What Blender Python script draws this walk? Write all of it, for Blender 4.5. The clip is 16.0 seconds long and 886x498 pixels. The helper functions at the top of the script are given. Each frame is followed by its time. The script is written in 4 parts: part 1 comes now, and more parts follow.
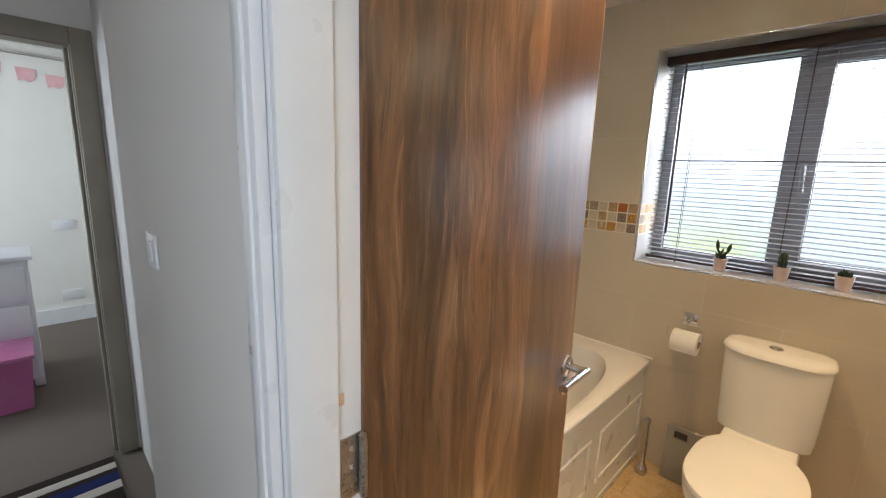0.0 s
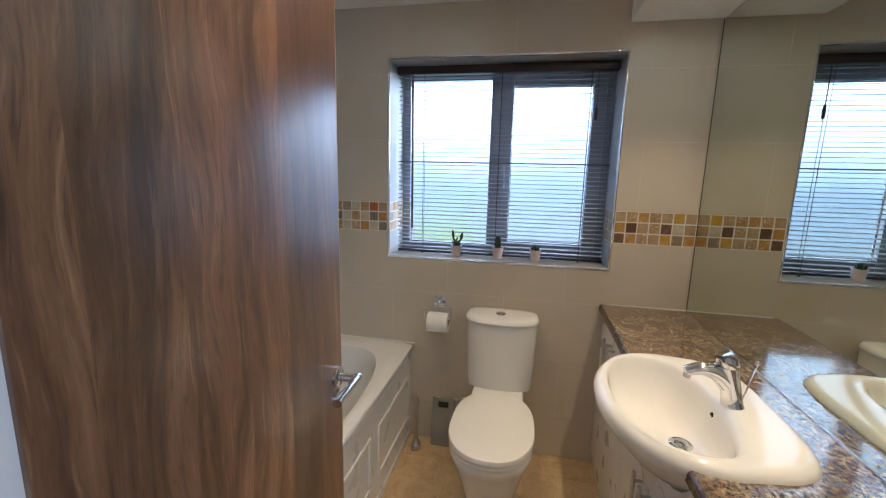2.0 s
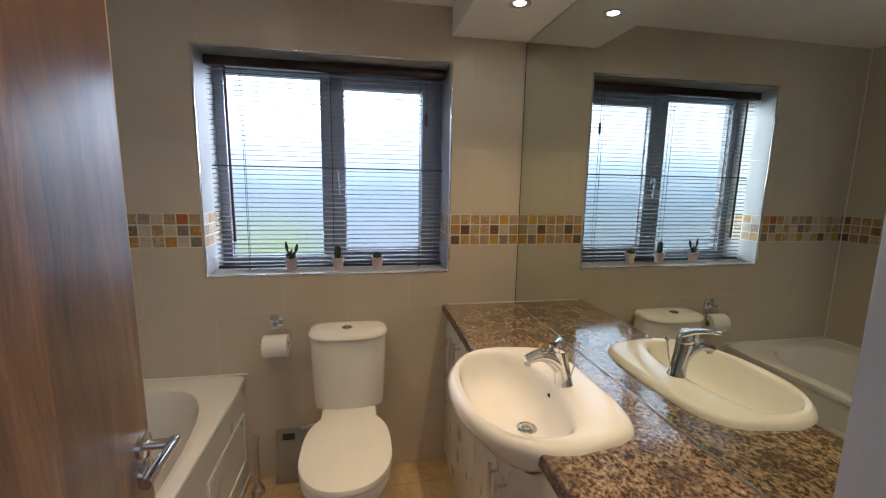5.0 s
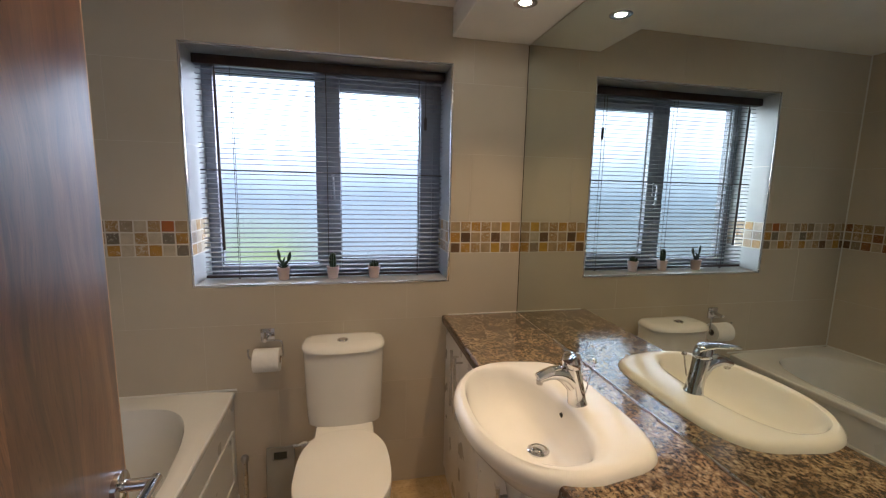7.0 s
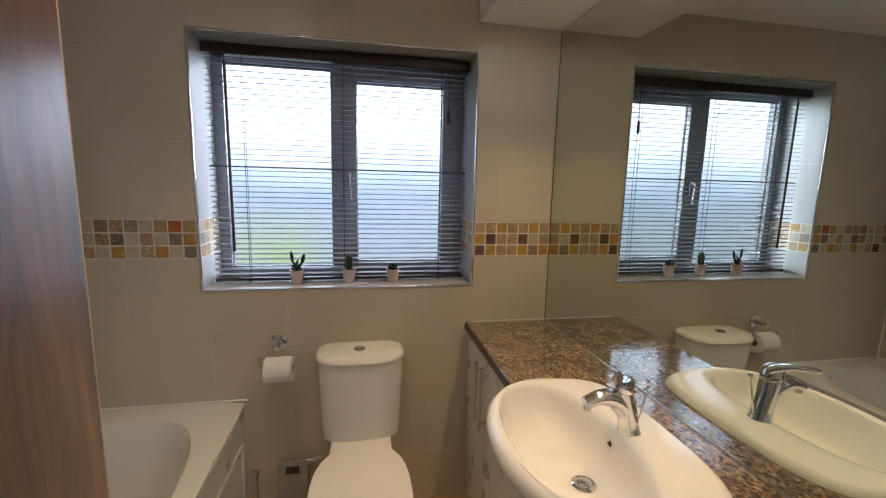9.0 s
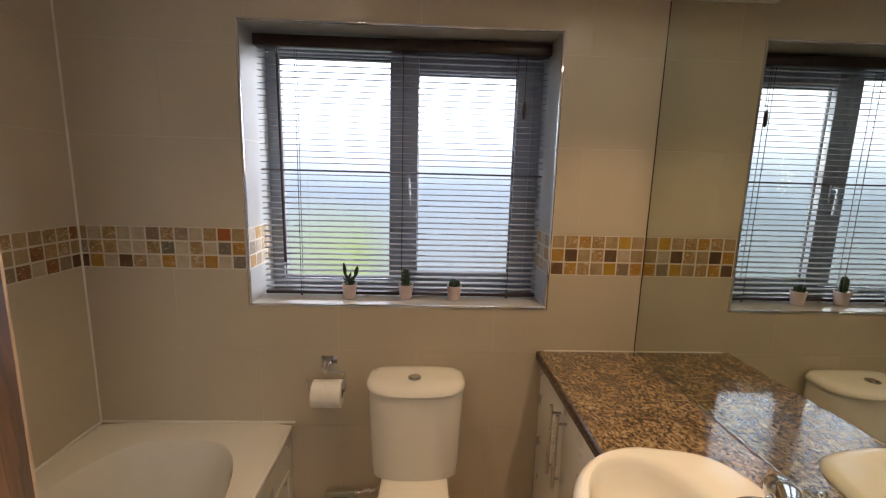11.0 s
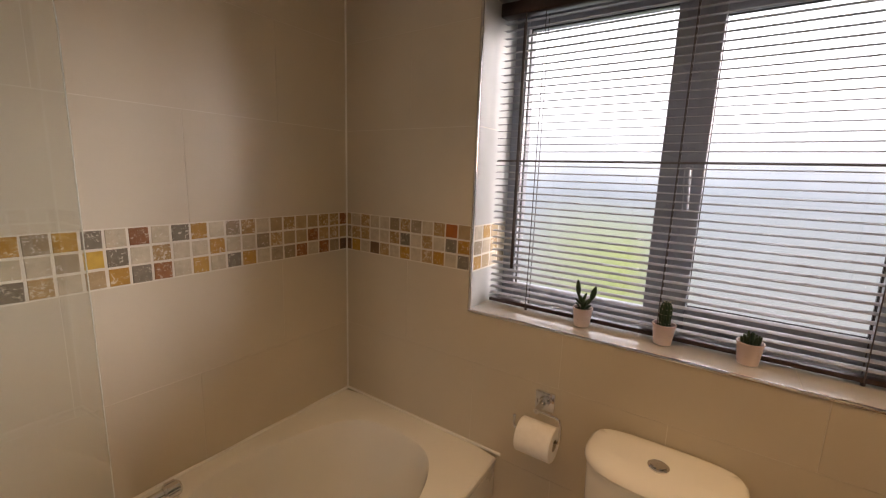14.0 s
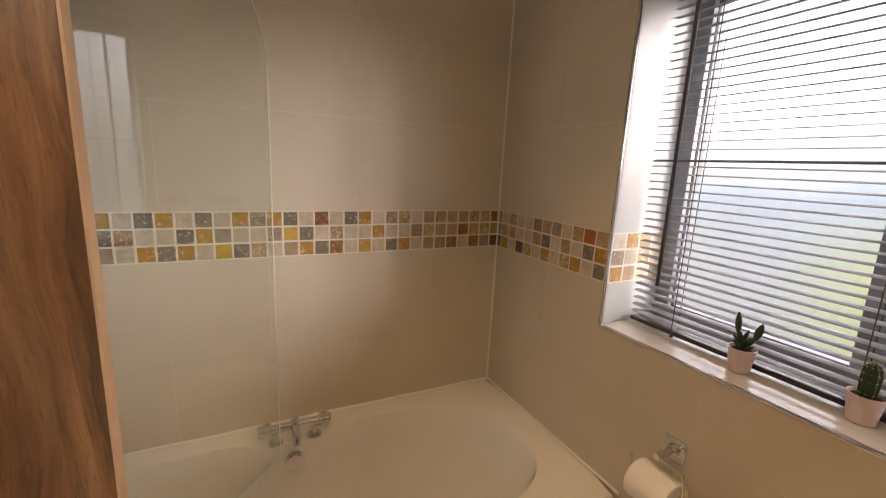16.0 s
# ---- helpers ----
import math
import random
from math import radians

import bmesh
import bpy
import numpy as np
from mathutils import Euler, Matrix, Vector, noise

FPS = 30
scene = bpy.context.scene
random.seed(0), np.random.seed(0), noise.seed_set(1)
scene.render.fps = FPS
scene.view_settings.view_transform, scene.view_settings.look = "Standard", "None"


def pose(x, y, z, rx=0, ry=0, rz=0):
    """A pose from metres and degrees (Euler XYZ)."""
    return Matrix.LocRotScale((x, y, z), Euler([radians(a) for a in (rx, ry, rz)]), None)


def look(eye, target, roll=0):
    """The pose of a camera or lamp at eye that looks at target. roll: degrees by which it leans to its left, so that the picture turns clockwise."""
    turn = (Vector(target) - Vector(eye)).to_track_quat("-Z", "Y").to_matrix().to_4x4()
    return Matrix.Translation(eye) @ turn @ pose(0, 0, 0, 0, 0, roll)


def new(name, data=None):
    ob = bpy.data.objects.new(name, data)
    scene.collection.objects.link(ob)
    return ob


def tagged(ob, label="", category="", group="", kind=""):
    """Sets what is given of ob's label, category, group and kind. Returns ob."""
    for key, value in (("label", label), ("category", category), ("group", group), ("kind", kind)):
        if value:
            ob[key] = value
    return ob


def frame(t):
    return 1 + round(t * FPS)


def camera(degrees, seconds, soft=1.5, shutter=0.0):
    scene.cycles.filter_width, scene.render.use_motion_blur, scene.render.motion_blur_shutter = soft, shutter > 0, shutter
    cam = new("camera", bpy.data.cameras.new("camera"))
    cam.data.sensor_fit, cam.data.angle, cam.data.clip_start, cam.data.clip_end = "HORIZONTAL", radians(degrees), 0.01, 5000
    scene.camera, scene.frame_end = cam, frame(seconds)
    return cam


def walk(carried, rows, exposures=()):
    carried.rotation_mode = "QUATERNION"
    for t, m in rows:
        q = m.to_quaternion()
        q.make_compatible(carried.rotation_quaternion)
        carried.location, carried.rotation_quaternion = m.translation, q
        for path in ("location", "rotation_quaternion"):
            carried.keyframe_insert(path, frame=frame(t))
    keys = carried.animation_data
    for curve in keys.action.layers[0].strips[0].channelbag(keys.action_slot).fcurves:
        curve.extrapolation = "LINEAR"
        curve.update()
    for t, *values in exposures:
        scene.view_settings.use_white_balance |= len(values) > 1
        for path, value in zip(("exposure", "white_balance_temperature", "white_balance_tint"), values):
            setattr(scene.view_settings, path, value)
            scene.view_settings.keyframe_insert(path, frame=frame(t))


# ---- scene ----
cam = camera(93.8, 16.0, soft=1.2)
PATH = [
    (0, (-0.022, -0.011, 1.443), (-1.4, 1.389, 1.067), 1.9),
    (0.5, (-0.035, 0.007, 1.436), (-1.169, 1.613, 1.068), 2.0),
    (1, (-0.045, 0.024, 1.433), (-0.93, 1.782, 1.081), 1.7),
    (1.5, (-0.046, 0.039, 1.447), (-0.684, 1.901, 1.093), 1.6),
    (2, (-0.047, 0.05, 1.452), (-0.447, 1.978, 1.104), 1.4),
    (2.5, (-0.05, 0.06, 1.456), (-0.231, 2.022, 1.115), 1.2),
    (3, (-0.053, 0.072, 1.453), (-0.048, 2.043, 1.118), 1.2),
    (3.5, (-0.059, 0.082, 1.45), (0.093, 2.049, 1.123), 1.1),
    (4, (-0.063, 0.092, 1.452), (0.193, 2.05, 1.132), 1.0),
    (6.5, (-0.097, 0.192, 1.458), (0.323, 2.125, 1.165), 1.2),
    (7, (-0.103, 0.212, 1.459), (0.317, 2.147, 1.173), 1.2),
    (7.5, (-0.111, 0.242, 1.457), (0.301, 2.179, 1.174), 1.2),
    (8, (-0.12, 0.277, 1.448), (0.284, 2.215, 1.166), 1.3),
    (8.5, (-0.133, 0.313, 1.449), (0.26, 2.253, 1.163), 1.3),
    (11, (-0.12, 0.605, 1.498), (-0.043, 2.576, 1.171), 1.5),
    (11.5, (-0.116, 0.684, 1.491), (-0.189, 2.656, 1.165), 1.5),
    (12, (-0.099, 0.763, 1.485), (-0.364, 2.718, 1.157), 1.6),
    (12.5, (-0.087, 0.83, 1.48), (-0.565, 2.743, 1.146), 1.8),
    (13, (-0.075, 0.869, 1.485), (-0.77, 2.712, 1.142), 1.9),
    (13.5, (-0.094, 0.907, 1.482), (-1.002, 2.655, 1.134), 1.9),
    (14, (-0.095, 0.959, 1.471), (-1.205, 2.584, 1.116), 2.0),
    (14.5, (-0.056, 1.041, 1.464), (-1.369, 2.505, 1.102), 2.0),
    (15, (-0.015, 1.081, 1.478), (-1.497, 2.37, 1.102), 2.3),
    (15.5, (0.044, 1.118, 1.482), (-1.597, 2.197, 1.098), 2.4),
    (16, (0.084, 1.14, 1.479), (-1.67, 2.017, 1.085), 2.7),
]
EXPOSURES = [
    (0.0, 1.17, 5900, 8), (0.8, 0.98, 5350, 7), (1.5, 0.84, 4900, 7), (2.5, 0.66, 4650, 8), (3.5, 0.58, 4750, 8), (4.2, 0.56, 5000, 8),
    (6.5, 0.50, 5250, 11), (8.5, 0.46, 5300, 11), (11.0, 0.50, 5950, 13), (12.0, 0.56, 6550, 17), (13.5, 0.55, 6850, 19), (14.5, 0.29, 6900, 19), (15.2, 0.42, 6800, 19), (16.0, 0.65, 6800, 19),
]
walk(cam, [(t, look(eye, target, roll)) for t, eye, target, roll in PATH], EXPOSURES)

# ---- world, lights ----
world = bpy.data.worlds.new("overcast")
scene.world = world
world.use_nodes = True
wn = world.node_tree
sky = wn.nodes.new("ShaderNodeTexSky")
sky.sky_type, sky.sun_disc = "NISHITA", False
sky.sun_elevation, sky.sun_rotation = radians(8), radians(45)
wn.links.new(sky.outputs[0], wn.nodes["Background"].inputs[0])
wn.nodes["Background"].inputs[1].default_value = 0.15

WARM = (1.0, 0.63, 0.29)
SPOT_W, HALL_W, BED_W = 14.8, 8.2, 19.0
DOWNLIGHTS = [(0.505, 1.71, 2.125), (0.505, 1.13, 2.125), (0.505, 0.56, 2.125), (-0.50, 1.54, 2.25), (-0.40, 0.85, 2.25)]


def spot(x, y, z, watts):
    d = bpy.data.lights.new("downlight_beam", "SPOT")
    d.energy, d.color, d.spot_size, d.spot_blend, d.shadow_soft_size = watts, WARM, radians(92), 1.0, 0.022
    ob = new("downlight_beam", d)
    ob.matrix_world = pose(x, y, z - 0.012)
    return ob


# Rectangular lamp added as fill from out of view.
def fill_lamp(name, m, w, h, watts, color):
    d = bpy.data.lights.new(name, "AREA")
    d.shape, d.size, d.size_y, d.energy, d.color = "RECTANGLE", w, h, watts, color
    ob = new(name, d)
    ob.matrix_world = m
    return ob


sun = bpy.data.lights.new("overcast_sun", "SUN")
sun.energy, sun.angle, sun.color = 4.2, radians(28), (1.0, 0.98, 0.96)
new("overcast_sun", sun).matrix_world = look((6.5, 7.4, 1.6), (0, 0, 0.2))
for p in DOWNLIGHTS:
    spot(*p, SPOT_W)
# Added out of view to brighten the hall wall and the door.
fill_lamp("hall_fill", look((0.9, -0.99, 1.5), (0.55, 0, 1.4)), 0.8, 1.0, HALL_W, (0.92, 0.96, 1.0))
# Added lamp for an assumed bedroom window; no opening is built for it.
fill_lamp("bedroom_fill", look((-3.8, -1.95, 1.5), (-4.0, 0, 1.1)), 1.4, 1.1, BED_W, (0.92, 0.97, 1.0))

# ---- materials ----


class Mat:
    """A principled material with a few short-hands for its node tree."""

    def __init__(self, name, color=(0.5, 0.5, 0.5), rough=0.5, metal=0.0, spec=0.5, coat=0.0):
        self.m = bpy.data.materials.new(name)
        self.m.use_nodes = True
        self.t = self.m.node_tree
        self.b = self.t.nodes["Principled BSDF"]
        self.set("Base Color", (*color, 1)), self.set("Roughness", rough), self.set("Metallic", metal)
        self.set("Specular IOR Level", spec), self.set("Coat Weight", coat), self.set("Coat Roughness", 0.06)

    def set(self, k, v):
        self.b.inputs[k].default_value = v

    def node(self, kind, **ins):
        n = self.t.nodes.new(kind)
        for k, v in ins.items():
            n.inputs[k.replace("_", " ")].default_value = v
        return n

    def link(self, a, b):
        self.t.links.new(a, b)

    def coords(self, scale=(1, 1, 1), kind="Object"):
        c, mp = self.node("ShaderNodeTexCoord"), self.node("ShaderNodeMapping")
        mp.inputs["Scale"].default_value = scale
        self.link(c.outputs[kind], mp.inputs[0])
        return mp.outputs[0]

    def noise(self, scale, detail=4.0, vec=None, rough=0.5, distort=0.0):
        n = self.node("ShaderNodeTexNoise", Scale=scale, Detail=detail, Roughness=rough, Distortion=distort)
        if vec:
            self.link(vec, n.inputs["Vector"])
        return n.outputs["Fac"]

    def ramp(self, fac, stops, constant=False):
        r = self.node("ShaderNodeValToRGB")
        r.color_ramp.interpolation = "CONSTANT" if constant else "LINEAR"
        e = r.color_ramp.elements
        while len(e) < len(stops):
            e.new(0.5)
        for i, (p, c) in enumerate(stops):
            e[i].position, e[i].color = p, (*c, 1) if len(c) == 3 else c
        self.link(fac, r.inputs[0])
        return r.outputs[0]

    def mix(self, fac, a, b, mode="MIX"):
        n = self.t.nodes.new("ShaderNodeMix")
        n.data_type, n.blend_type = "RGBA", mode
        for slot, v in ((0, fac), (6, a), (7, b)):
            if isinstance(v, (int, float)):
                n.inputs[slot].default_value = v
            elif isinstance(v, tuple):
                n.inputs[slot].default_value = (*v, 1)
            else:
                self.link(v, n.inputs[slot])
        return n.outputs[2]

    def bump(self, fac, strength=0.2, dist=0.002):
        n = self.node("ShaderNodeBump", Strength=strength, Distance=dist)
        self.link(fac, n.inputs["Height"])
        self.link(n.outputs[0], self.b.inputs["Normal"])

    def base(self, c):
        self.link(c, self.b.inputs["Base Color"])

    def rough(self, fac, lo, hi):
        self.link(self.ramp(fac, [(0, (lo,) * 3), (1, (hi,) * 3)]), self.b.inputs["Roughness"])


def mottled(name, c0, c1, scale=8.0, rough=0.5, fine=120.0, bump=0.1, metal=0.0, spec=0.5, coat=0.0, spread=0.12):
    k = Mat(name, c0, rough, metal, spec, coat)
    v = k.coords()
    a = k.noise(scale, 5, v)
    k.base(k.ramp(a, [(0.3, c0), (0.7, c1)]))
    f = k.noise(fine, 3, v)
    k.rough(k.noise(scale * 2.3, 4, v), max(0.02, rough - spread), min(1, rough + spread))
    if bump:
        k.bump(f, bump, 0.0008)
    return k.m


def wood_mat(name, dark, mid, light, rough=0.36, stretch=0.07, leaf=0.125):
    """Crown-cut veneer: strips laid side by side, each with its own tone and run of grain, the grain bent round by slow drifts."""
    k = Mat(name, mid, rough, 0, 0.5)
    k.set("Coat Weight", 0.75), k.set("Coat Roughness", 0.28), k.set("Coat IOR", 1.6)

    def calc(op, *ins):
        n = k.node("ShaderNodeMath")
        n.operation = op
        for i, q in enumerate(ins):
            if isinstance(q, (int, float)):
                n.inputs[i].default_value = q
            else:
                k.link(q, n.inputs[i])
        return n.outputs[0]

    sep = k.node("ShaderNodeSeparateXYZ")
    k.link(k.coords(), sep.inputs[0])
    x, z = sep.outputs[0], sep.outputs[2]
    strip = calc("FLOOR", calc("DIVIDE", calc("ADD", x, 0.055), leaf))
    wn_ = k.node("ShaderNodeTexWhiteNoise")
    wn_.noise_dimensions = "1D"
    k.link(strip, wn_.inputs["W"])
    own = wn_.outputs["Value"]

    def grain_vec(sx, sz, shift):
        c = k.node("ShaderNodeCombineXYZ")
        k.link(calc("MULTIPLY", x, sx), c.inputs[0])
        k.link(calc("MULTIPLY", own, shift), c.inputs[1])
        k.link(calc("MULTIPLY", z, sz), c.inputs[2])
        return c.outputs[0]

    drift = k.noise(1.0, 3, grain_vec(5.0, 1.5, 9.0), 0.5)
    bent = k.node("ShaderNodeCombineXYZ")
    k.link(calc("ADD", x, calc("MULTIPLY", calc("SUBTRACT", drift, 0.5), 0.16)), bent.inputs[0])
    k.link(calc("MULTIPLY", own, 5.0), bent.inputs[1])
    k.link(calc("MULTIPLY", z, stretch), bent.inputs[2])
    v = bent.outputs[0]
    wide = k.noise(9, 3, v, 0.5)
    a = k.noise(25, 5, v, 0.6)
    b = k.noise(90, 5, v, 0.65)
    c = k.noise(420, 3, v, 0.6)
    tone = k.ramp(a, [(0.32, dark), (0.44, tuple(0.7 * q for q in mid)), (0.54, mid), (0.70, light)])
    tone = k.mix(k.ramp(wide, [(0.34, (0.8,) * 3), (0.56, (0,) * 3)]), tone, tuple(0.45 * q for q in mid))
    tone = k.mix(k.ramp(wide, [(0.54, (0,) * 3), (0.74, (0.5,) * 3)]), tone, light)
    tone = k.mix(k.ramp(b, [(0.54, (0, 0, 0)), (0.72, (0.5,) * 3)]), tone, light)
    tone = k.mix(k.ramp(b, [(0.30, (0.85,) * 3), (0.44, (0, 0, 0))]), tone, dark)
    tone = k.mix(k.ramp(c, [(0.32, (0.5,) * 3), (0.45, (0, 0, 0))]), tone, dark)
    tone = k.mix(1.0, tone, k.ramp(own, [(0.0, (0.66, 0.64, 0.62)), (1.0, (1.22, 1.2, 1.16))]), "MULTIPLY")
    knots = k.node("ShaderNodeTexVoronoi", Scale=1.0)
    k.link(grain_vec(5.2, 1.6, 3.0), knots.inputs["Vector"])
    tone = k.mix(k.ramp(knots.outputs["Distance"], [(0.0, (0.85,) * 3), (0.03, (0.5,) * 3), (0.07, (0, 0, 0))]), tone, tuple(0.5 * q for q in dark))
    k.base(tone)
    k.rough(b, rough - 0.04, rough + 0.1)
    k.bump(c, 0.08, 0.0005)
    return k.m


def tile_mat():
    k = Mat("cream wall tile", (0.6, 0.54, 0.45), 0.3, 0, 0.5)
    v = k.coords(kind="Object")
    r = k.node("ShaderNodeObjectInfo").outputs["Random"]
    a = k.noise(3.2, 5, v)
    c = k.ramp(a, [(0.3, (0.55, 0.485, 0.385)), (0.7, (0.60, 0.53, 0.425))])
    c = k.mix(k.ramp(r, [(0, (0.0,) * 3), (1, (0.3,) * 3)]), c, (0.57, 0.515, 0.425))
    k.base(c)
    k.rough(k.noise(14, 4, v), 0.27, 0.4)
    k.bump(k.noise(22, 6, k.coords((1, 1, 3))), 0.12, 0.0012)
    return k.m


def mosaic_mat(name, c0, c1, vein, amount):
    k = Mat(name, c0, 0.35)
    r = k.node("ShaderNodeObjectInfo").outputs["Random"]
    vec = k.node("ShaderNodeVectorMath")
    vec.operation = "ADD"
    k.link(k.coords(), vec.inputs[0])
    mul = k.node("ShaderNodeMath")
    mul.operation = "MULTIPLY"
    mul.inputs[1].default_value = 37.0
    k.link(r, mul.inputs[0])
    k.link(mul.outputs[0], vec.inputs[1])
    v = vec.outputs[0]
    c = k.mix(r, c0, c1)
    c = k.mix(k.ramp(k.noise(40, 5, v), [(0.35, (0,) * 3), (0.7, (0.5,) * 3)]), c, tuple(0.62 * q for q in c0))
    n = k.noise(85, 6, v, 0.7, 1.2)
    c = k.mix(k.ramp(n, [(0.62 - amount, (0,) * 3), (0.68 - amount, (0.9,) * 3)]), c, vein)
    k.base(c)
    k.rough(n, 0.22, 0.5)
    k.bump(n, 0.35, 0.0015)
    return k.m


def granite_mat():
    k = Mat("brown granite laminate", (0.2, 0.14, 0.09), 0.25, 0, 0.5)
    k.set("Coat Weight", 1.0), k.set("Coat Roughness", 0.085), k.set("Coat IOR", 1.65)
    v = k.coords((1.0, 0.8, 1))
    big = k.noise(17, 4, v, 0.55, 0.25)
    mid = k.noise(105, 5, v, 0.7, 0.05)
    fleck = k.noise(150, 4, k.coords((1.25, 0.7, 1)), 0.6, 0.1)
    c = k.ramp(mid, [(0.36, (0.03, 0.018, 0.012)), (0.44, (0.10, 0.06, 0.033)), (0.51, (0.235, 0.16, 0.088)), (0.59, (0.37, 0.275, 0.16)), (0.73, (0.48, 0.40, 0.28))])
    c = k.mix(k.ramp(big, [(0.38, (0.6,) * 3), (0.52, (0,) * 3)]), c, (0.085, 0.052, 0.03))
    c = k.mix(k.ramp(fleck, [(0.36, (0.95,) * 3), (0.43, (0,) * 3)]), c, (0.025, 0.016, 0.013))
    c = k.mix(k.ramp(k.noise(46, 4, v, 0.6), [(0.58, (0,) * 3), (0.68, (0.6,) * 3)]), c, (0.46, 0.35, 0.205))
    k.base(c)
    return k.m


def floor_mat():
    k = Mat("beige stone-effect floor tile", (0.45, 0.33, 0.18), 0.35)
    v = k.coords()
    r = k.node("ShaderNodeObjectInfo").outputs["Random"]
    c = k.ramp(k.noise(11, 7, v, 0.65, 0.6), [(0.3, (0.36, 0.235, 0.105)), (0.5, (0.52, 0.375, 0.19)), (0.72, (0.64, 0.50, 0.30))])
    c = k.mix(k.ramp(r, [(0, (0.05,) * 3), (1, (0.6,) * 3)]), c, (0.58, 0.44, 0.245))
    c = k.mix(k.ramp(k.noise(90, 5, v), [(0.3, (0.5,) * 3), (0.45, (0,) * 3)]), c, (0.25, 0.17, 0.09))
    k.base(c)
    k.rough(k.noise(30, 4, v), 0.28, 0.46)
    k.bump(k.noise(60, 5, v), 0.15, 0.001)
    return k.m


def carpet_mat(name, c0, c1):
    k = Mat(name, c0, 0.95, 0, 0.1)
    v = k.coords()
    k.base(k.mix(k.noise(260, 4, v), c0, c1))
    k.bump(k.noise(420, 4, v), 0.7, 0.004)
    return k.m


def glass_mat(name, tint, rough=0.0):
    k = Mat(name, tint, rough, 0, 0.5)
    k.set("Transmission Weight", 1.0), k.set("IOR", 1.5)
    return k.m


def glow_mat(name, color, strength):
    k = Mat(name, color, 0.4)
    k.set("Emission Color", (*color, 1)), k.set("Emission Strength", strength)
    return k.m


def backdrop_mat():
    """Glowing overcast sky over a hedge line and a lawn, haze painted in, out of focus."""
    k = Mat("glowing overcast backdrop", (0, 0, 0), 1, 0, 0)
    g = k.node("ShaderNodeNewGeometry")
    s = k.node("ShaderNodeSeparateXYZ")
    k.link(g.outputs["Position"], s.inputs[0])
    zn = k.node("ShaderNodeMapRange")
    for i, q in ((1, -8.0), (2, 16.0)):
        zn.inputs[i].default_value = q
    wob = k.node("ShaderNodeMath")
    wob.operation = "MULTIPLY_ADD"
    wob.inputs[1].default_value = 1.2
    k.link(k.noise(0.35, 3, g.outputs["Position"]), wob.inputs[0])
    k.link(s.outputs[2], wob.inputs[2])
    k.link(wob.outputs[0], zn.inputs[0])
    at = lambda z: (z + 8.0) / 24.0
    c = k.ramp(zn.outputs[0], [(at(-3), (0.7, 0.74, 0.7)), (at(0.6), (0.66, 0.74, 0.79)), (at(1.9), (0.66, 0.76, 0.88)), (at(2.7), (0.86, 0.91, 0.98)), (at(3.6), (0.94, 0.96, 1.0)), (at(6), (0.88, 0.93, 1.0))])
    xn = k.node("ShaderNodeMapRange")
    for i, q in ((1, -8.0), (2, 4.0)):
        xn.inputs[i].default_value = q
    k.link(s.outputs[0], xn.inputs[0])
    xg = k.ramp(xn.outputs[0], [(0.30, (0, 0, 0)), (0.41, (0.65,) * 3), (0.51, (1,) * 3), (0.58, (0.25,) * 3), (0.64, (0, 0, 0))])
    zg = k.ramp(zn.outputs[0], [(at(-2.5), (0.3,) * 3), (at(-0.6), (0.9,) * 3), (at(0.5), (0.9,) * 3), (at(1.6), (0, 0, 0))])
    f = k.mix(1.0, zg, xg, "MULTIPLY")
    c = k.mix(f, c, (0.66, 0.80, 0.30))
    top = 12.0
    # Emission grows with height, so the backdrop also lights the room.
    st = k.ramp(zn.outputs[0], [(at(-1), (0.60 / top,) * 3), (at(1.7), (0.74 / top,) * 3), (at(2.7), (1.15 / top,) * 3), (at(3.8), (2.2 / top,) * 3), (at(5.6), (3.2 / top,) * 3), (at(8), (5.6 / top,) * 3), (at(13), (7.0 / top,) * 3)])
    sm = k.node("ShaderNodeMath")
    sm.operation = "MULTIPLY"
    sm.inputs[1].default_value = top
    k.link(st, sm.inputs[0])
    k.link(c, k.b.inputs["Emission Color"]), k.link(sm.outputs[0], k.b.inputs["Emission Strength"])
    return k.m


M_TILE = tile_mat()
M_GROUT = mottled("pale grout", (0.66, 0.61, 0.53), (0.73, 0.68, 0.6), 30, 0.8)
# White tile greyed in its colour to hold down the sun falling on it.
M_REVEAL = mottled("satin reveal tile greyed against sun", (0.40, 0.41, 0.41), (0.45, 0.46, 0.46), 5, 0.34, 60, 0.05)
M_SILL = mottled("glossy white sill tile", (0.56, 0.55, 0.54), (0.62, 0.61, 0.60), 5, 0.13, 60, 0.03, spread=0.04)
M_CEIL = mottled("white ceiling paint", (0.82, 0.81, 0.78), (0.87, 0.86, 0.83), 3, 0.8, 150, 0.2)
M_PAINT = mottled("white gloss woodwork", (0.72, 0.72, 0.73), (0.78, 0.78, 0.79), 4, 0.3, 70, 0.05)
M_HALLWALL = mottled("off-white emulsion wall", (0.70, 0.67, 0.64), (0.75, 0.72, 0.69), 2, 0.75, 130, 0.2)
M_PINKWALL = mottled("pale cream emulsion", (0.75, 0.73, 0.68), (0.8, 0.78, 0.73), 2, 0.8, 130, 0.2)
M_PORC = mottled("white glazed ceramic", (0.78, 0.765, 0.73), (0.82, 0.8, 0.77), 4, 0.055, 40, 0.0, spread=0.02)
M_ACRYL = mottled("white bath acrylic", (0.76, 0.745, 0.71), (0.8, 0.785, 0.75), 4, 0.08, 40, 0.0, spread=0.03)
M_PANEL = mottled("cream bath panel", (0.7, 0.68, 0.62), (0.75, 0.73, 0.67), 4, 0.3, 60, 0.04)
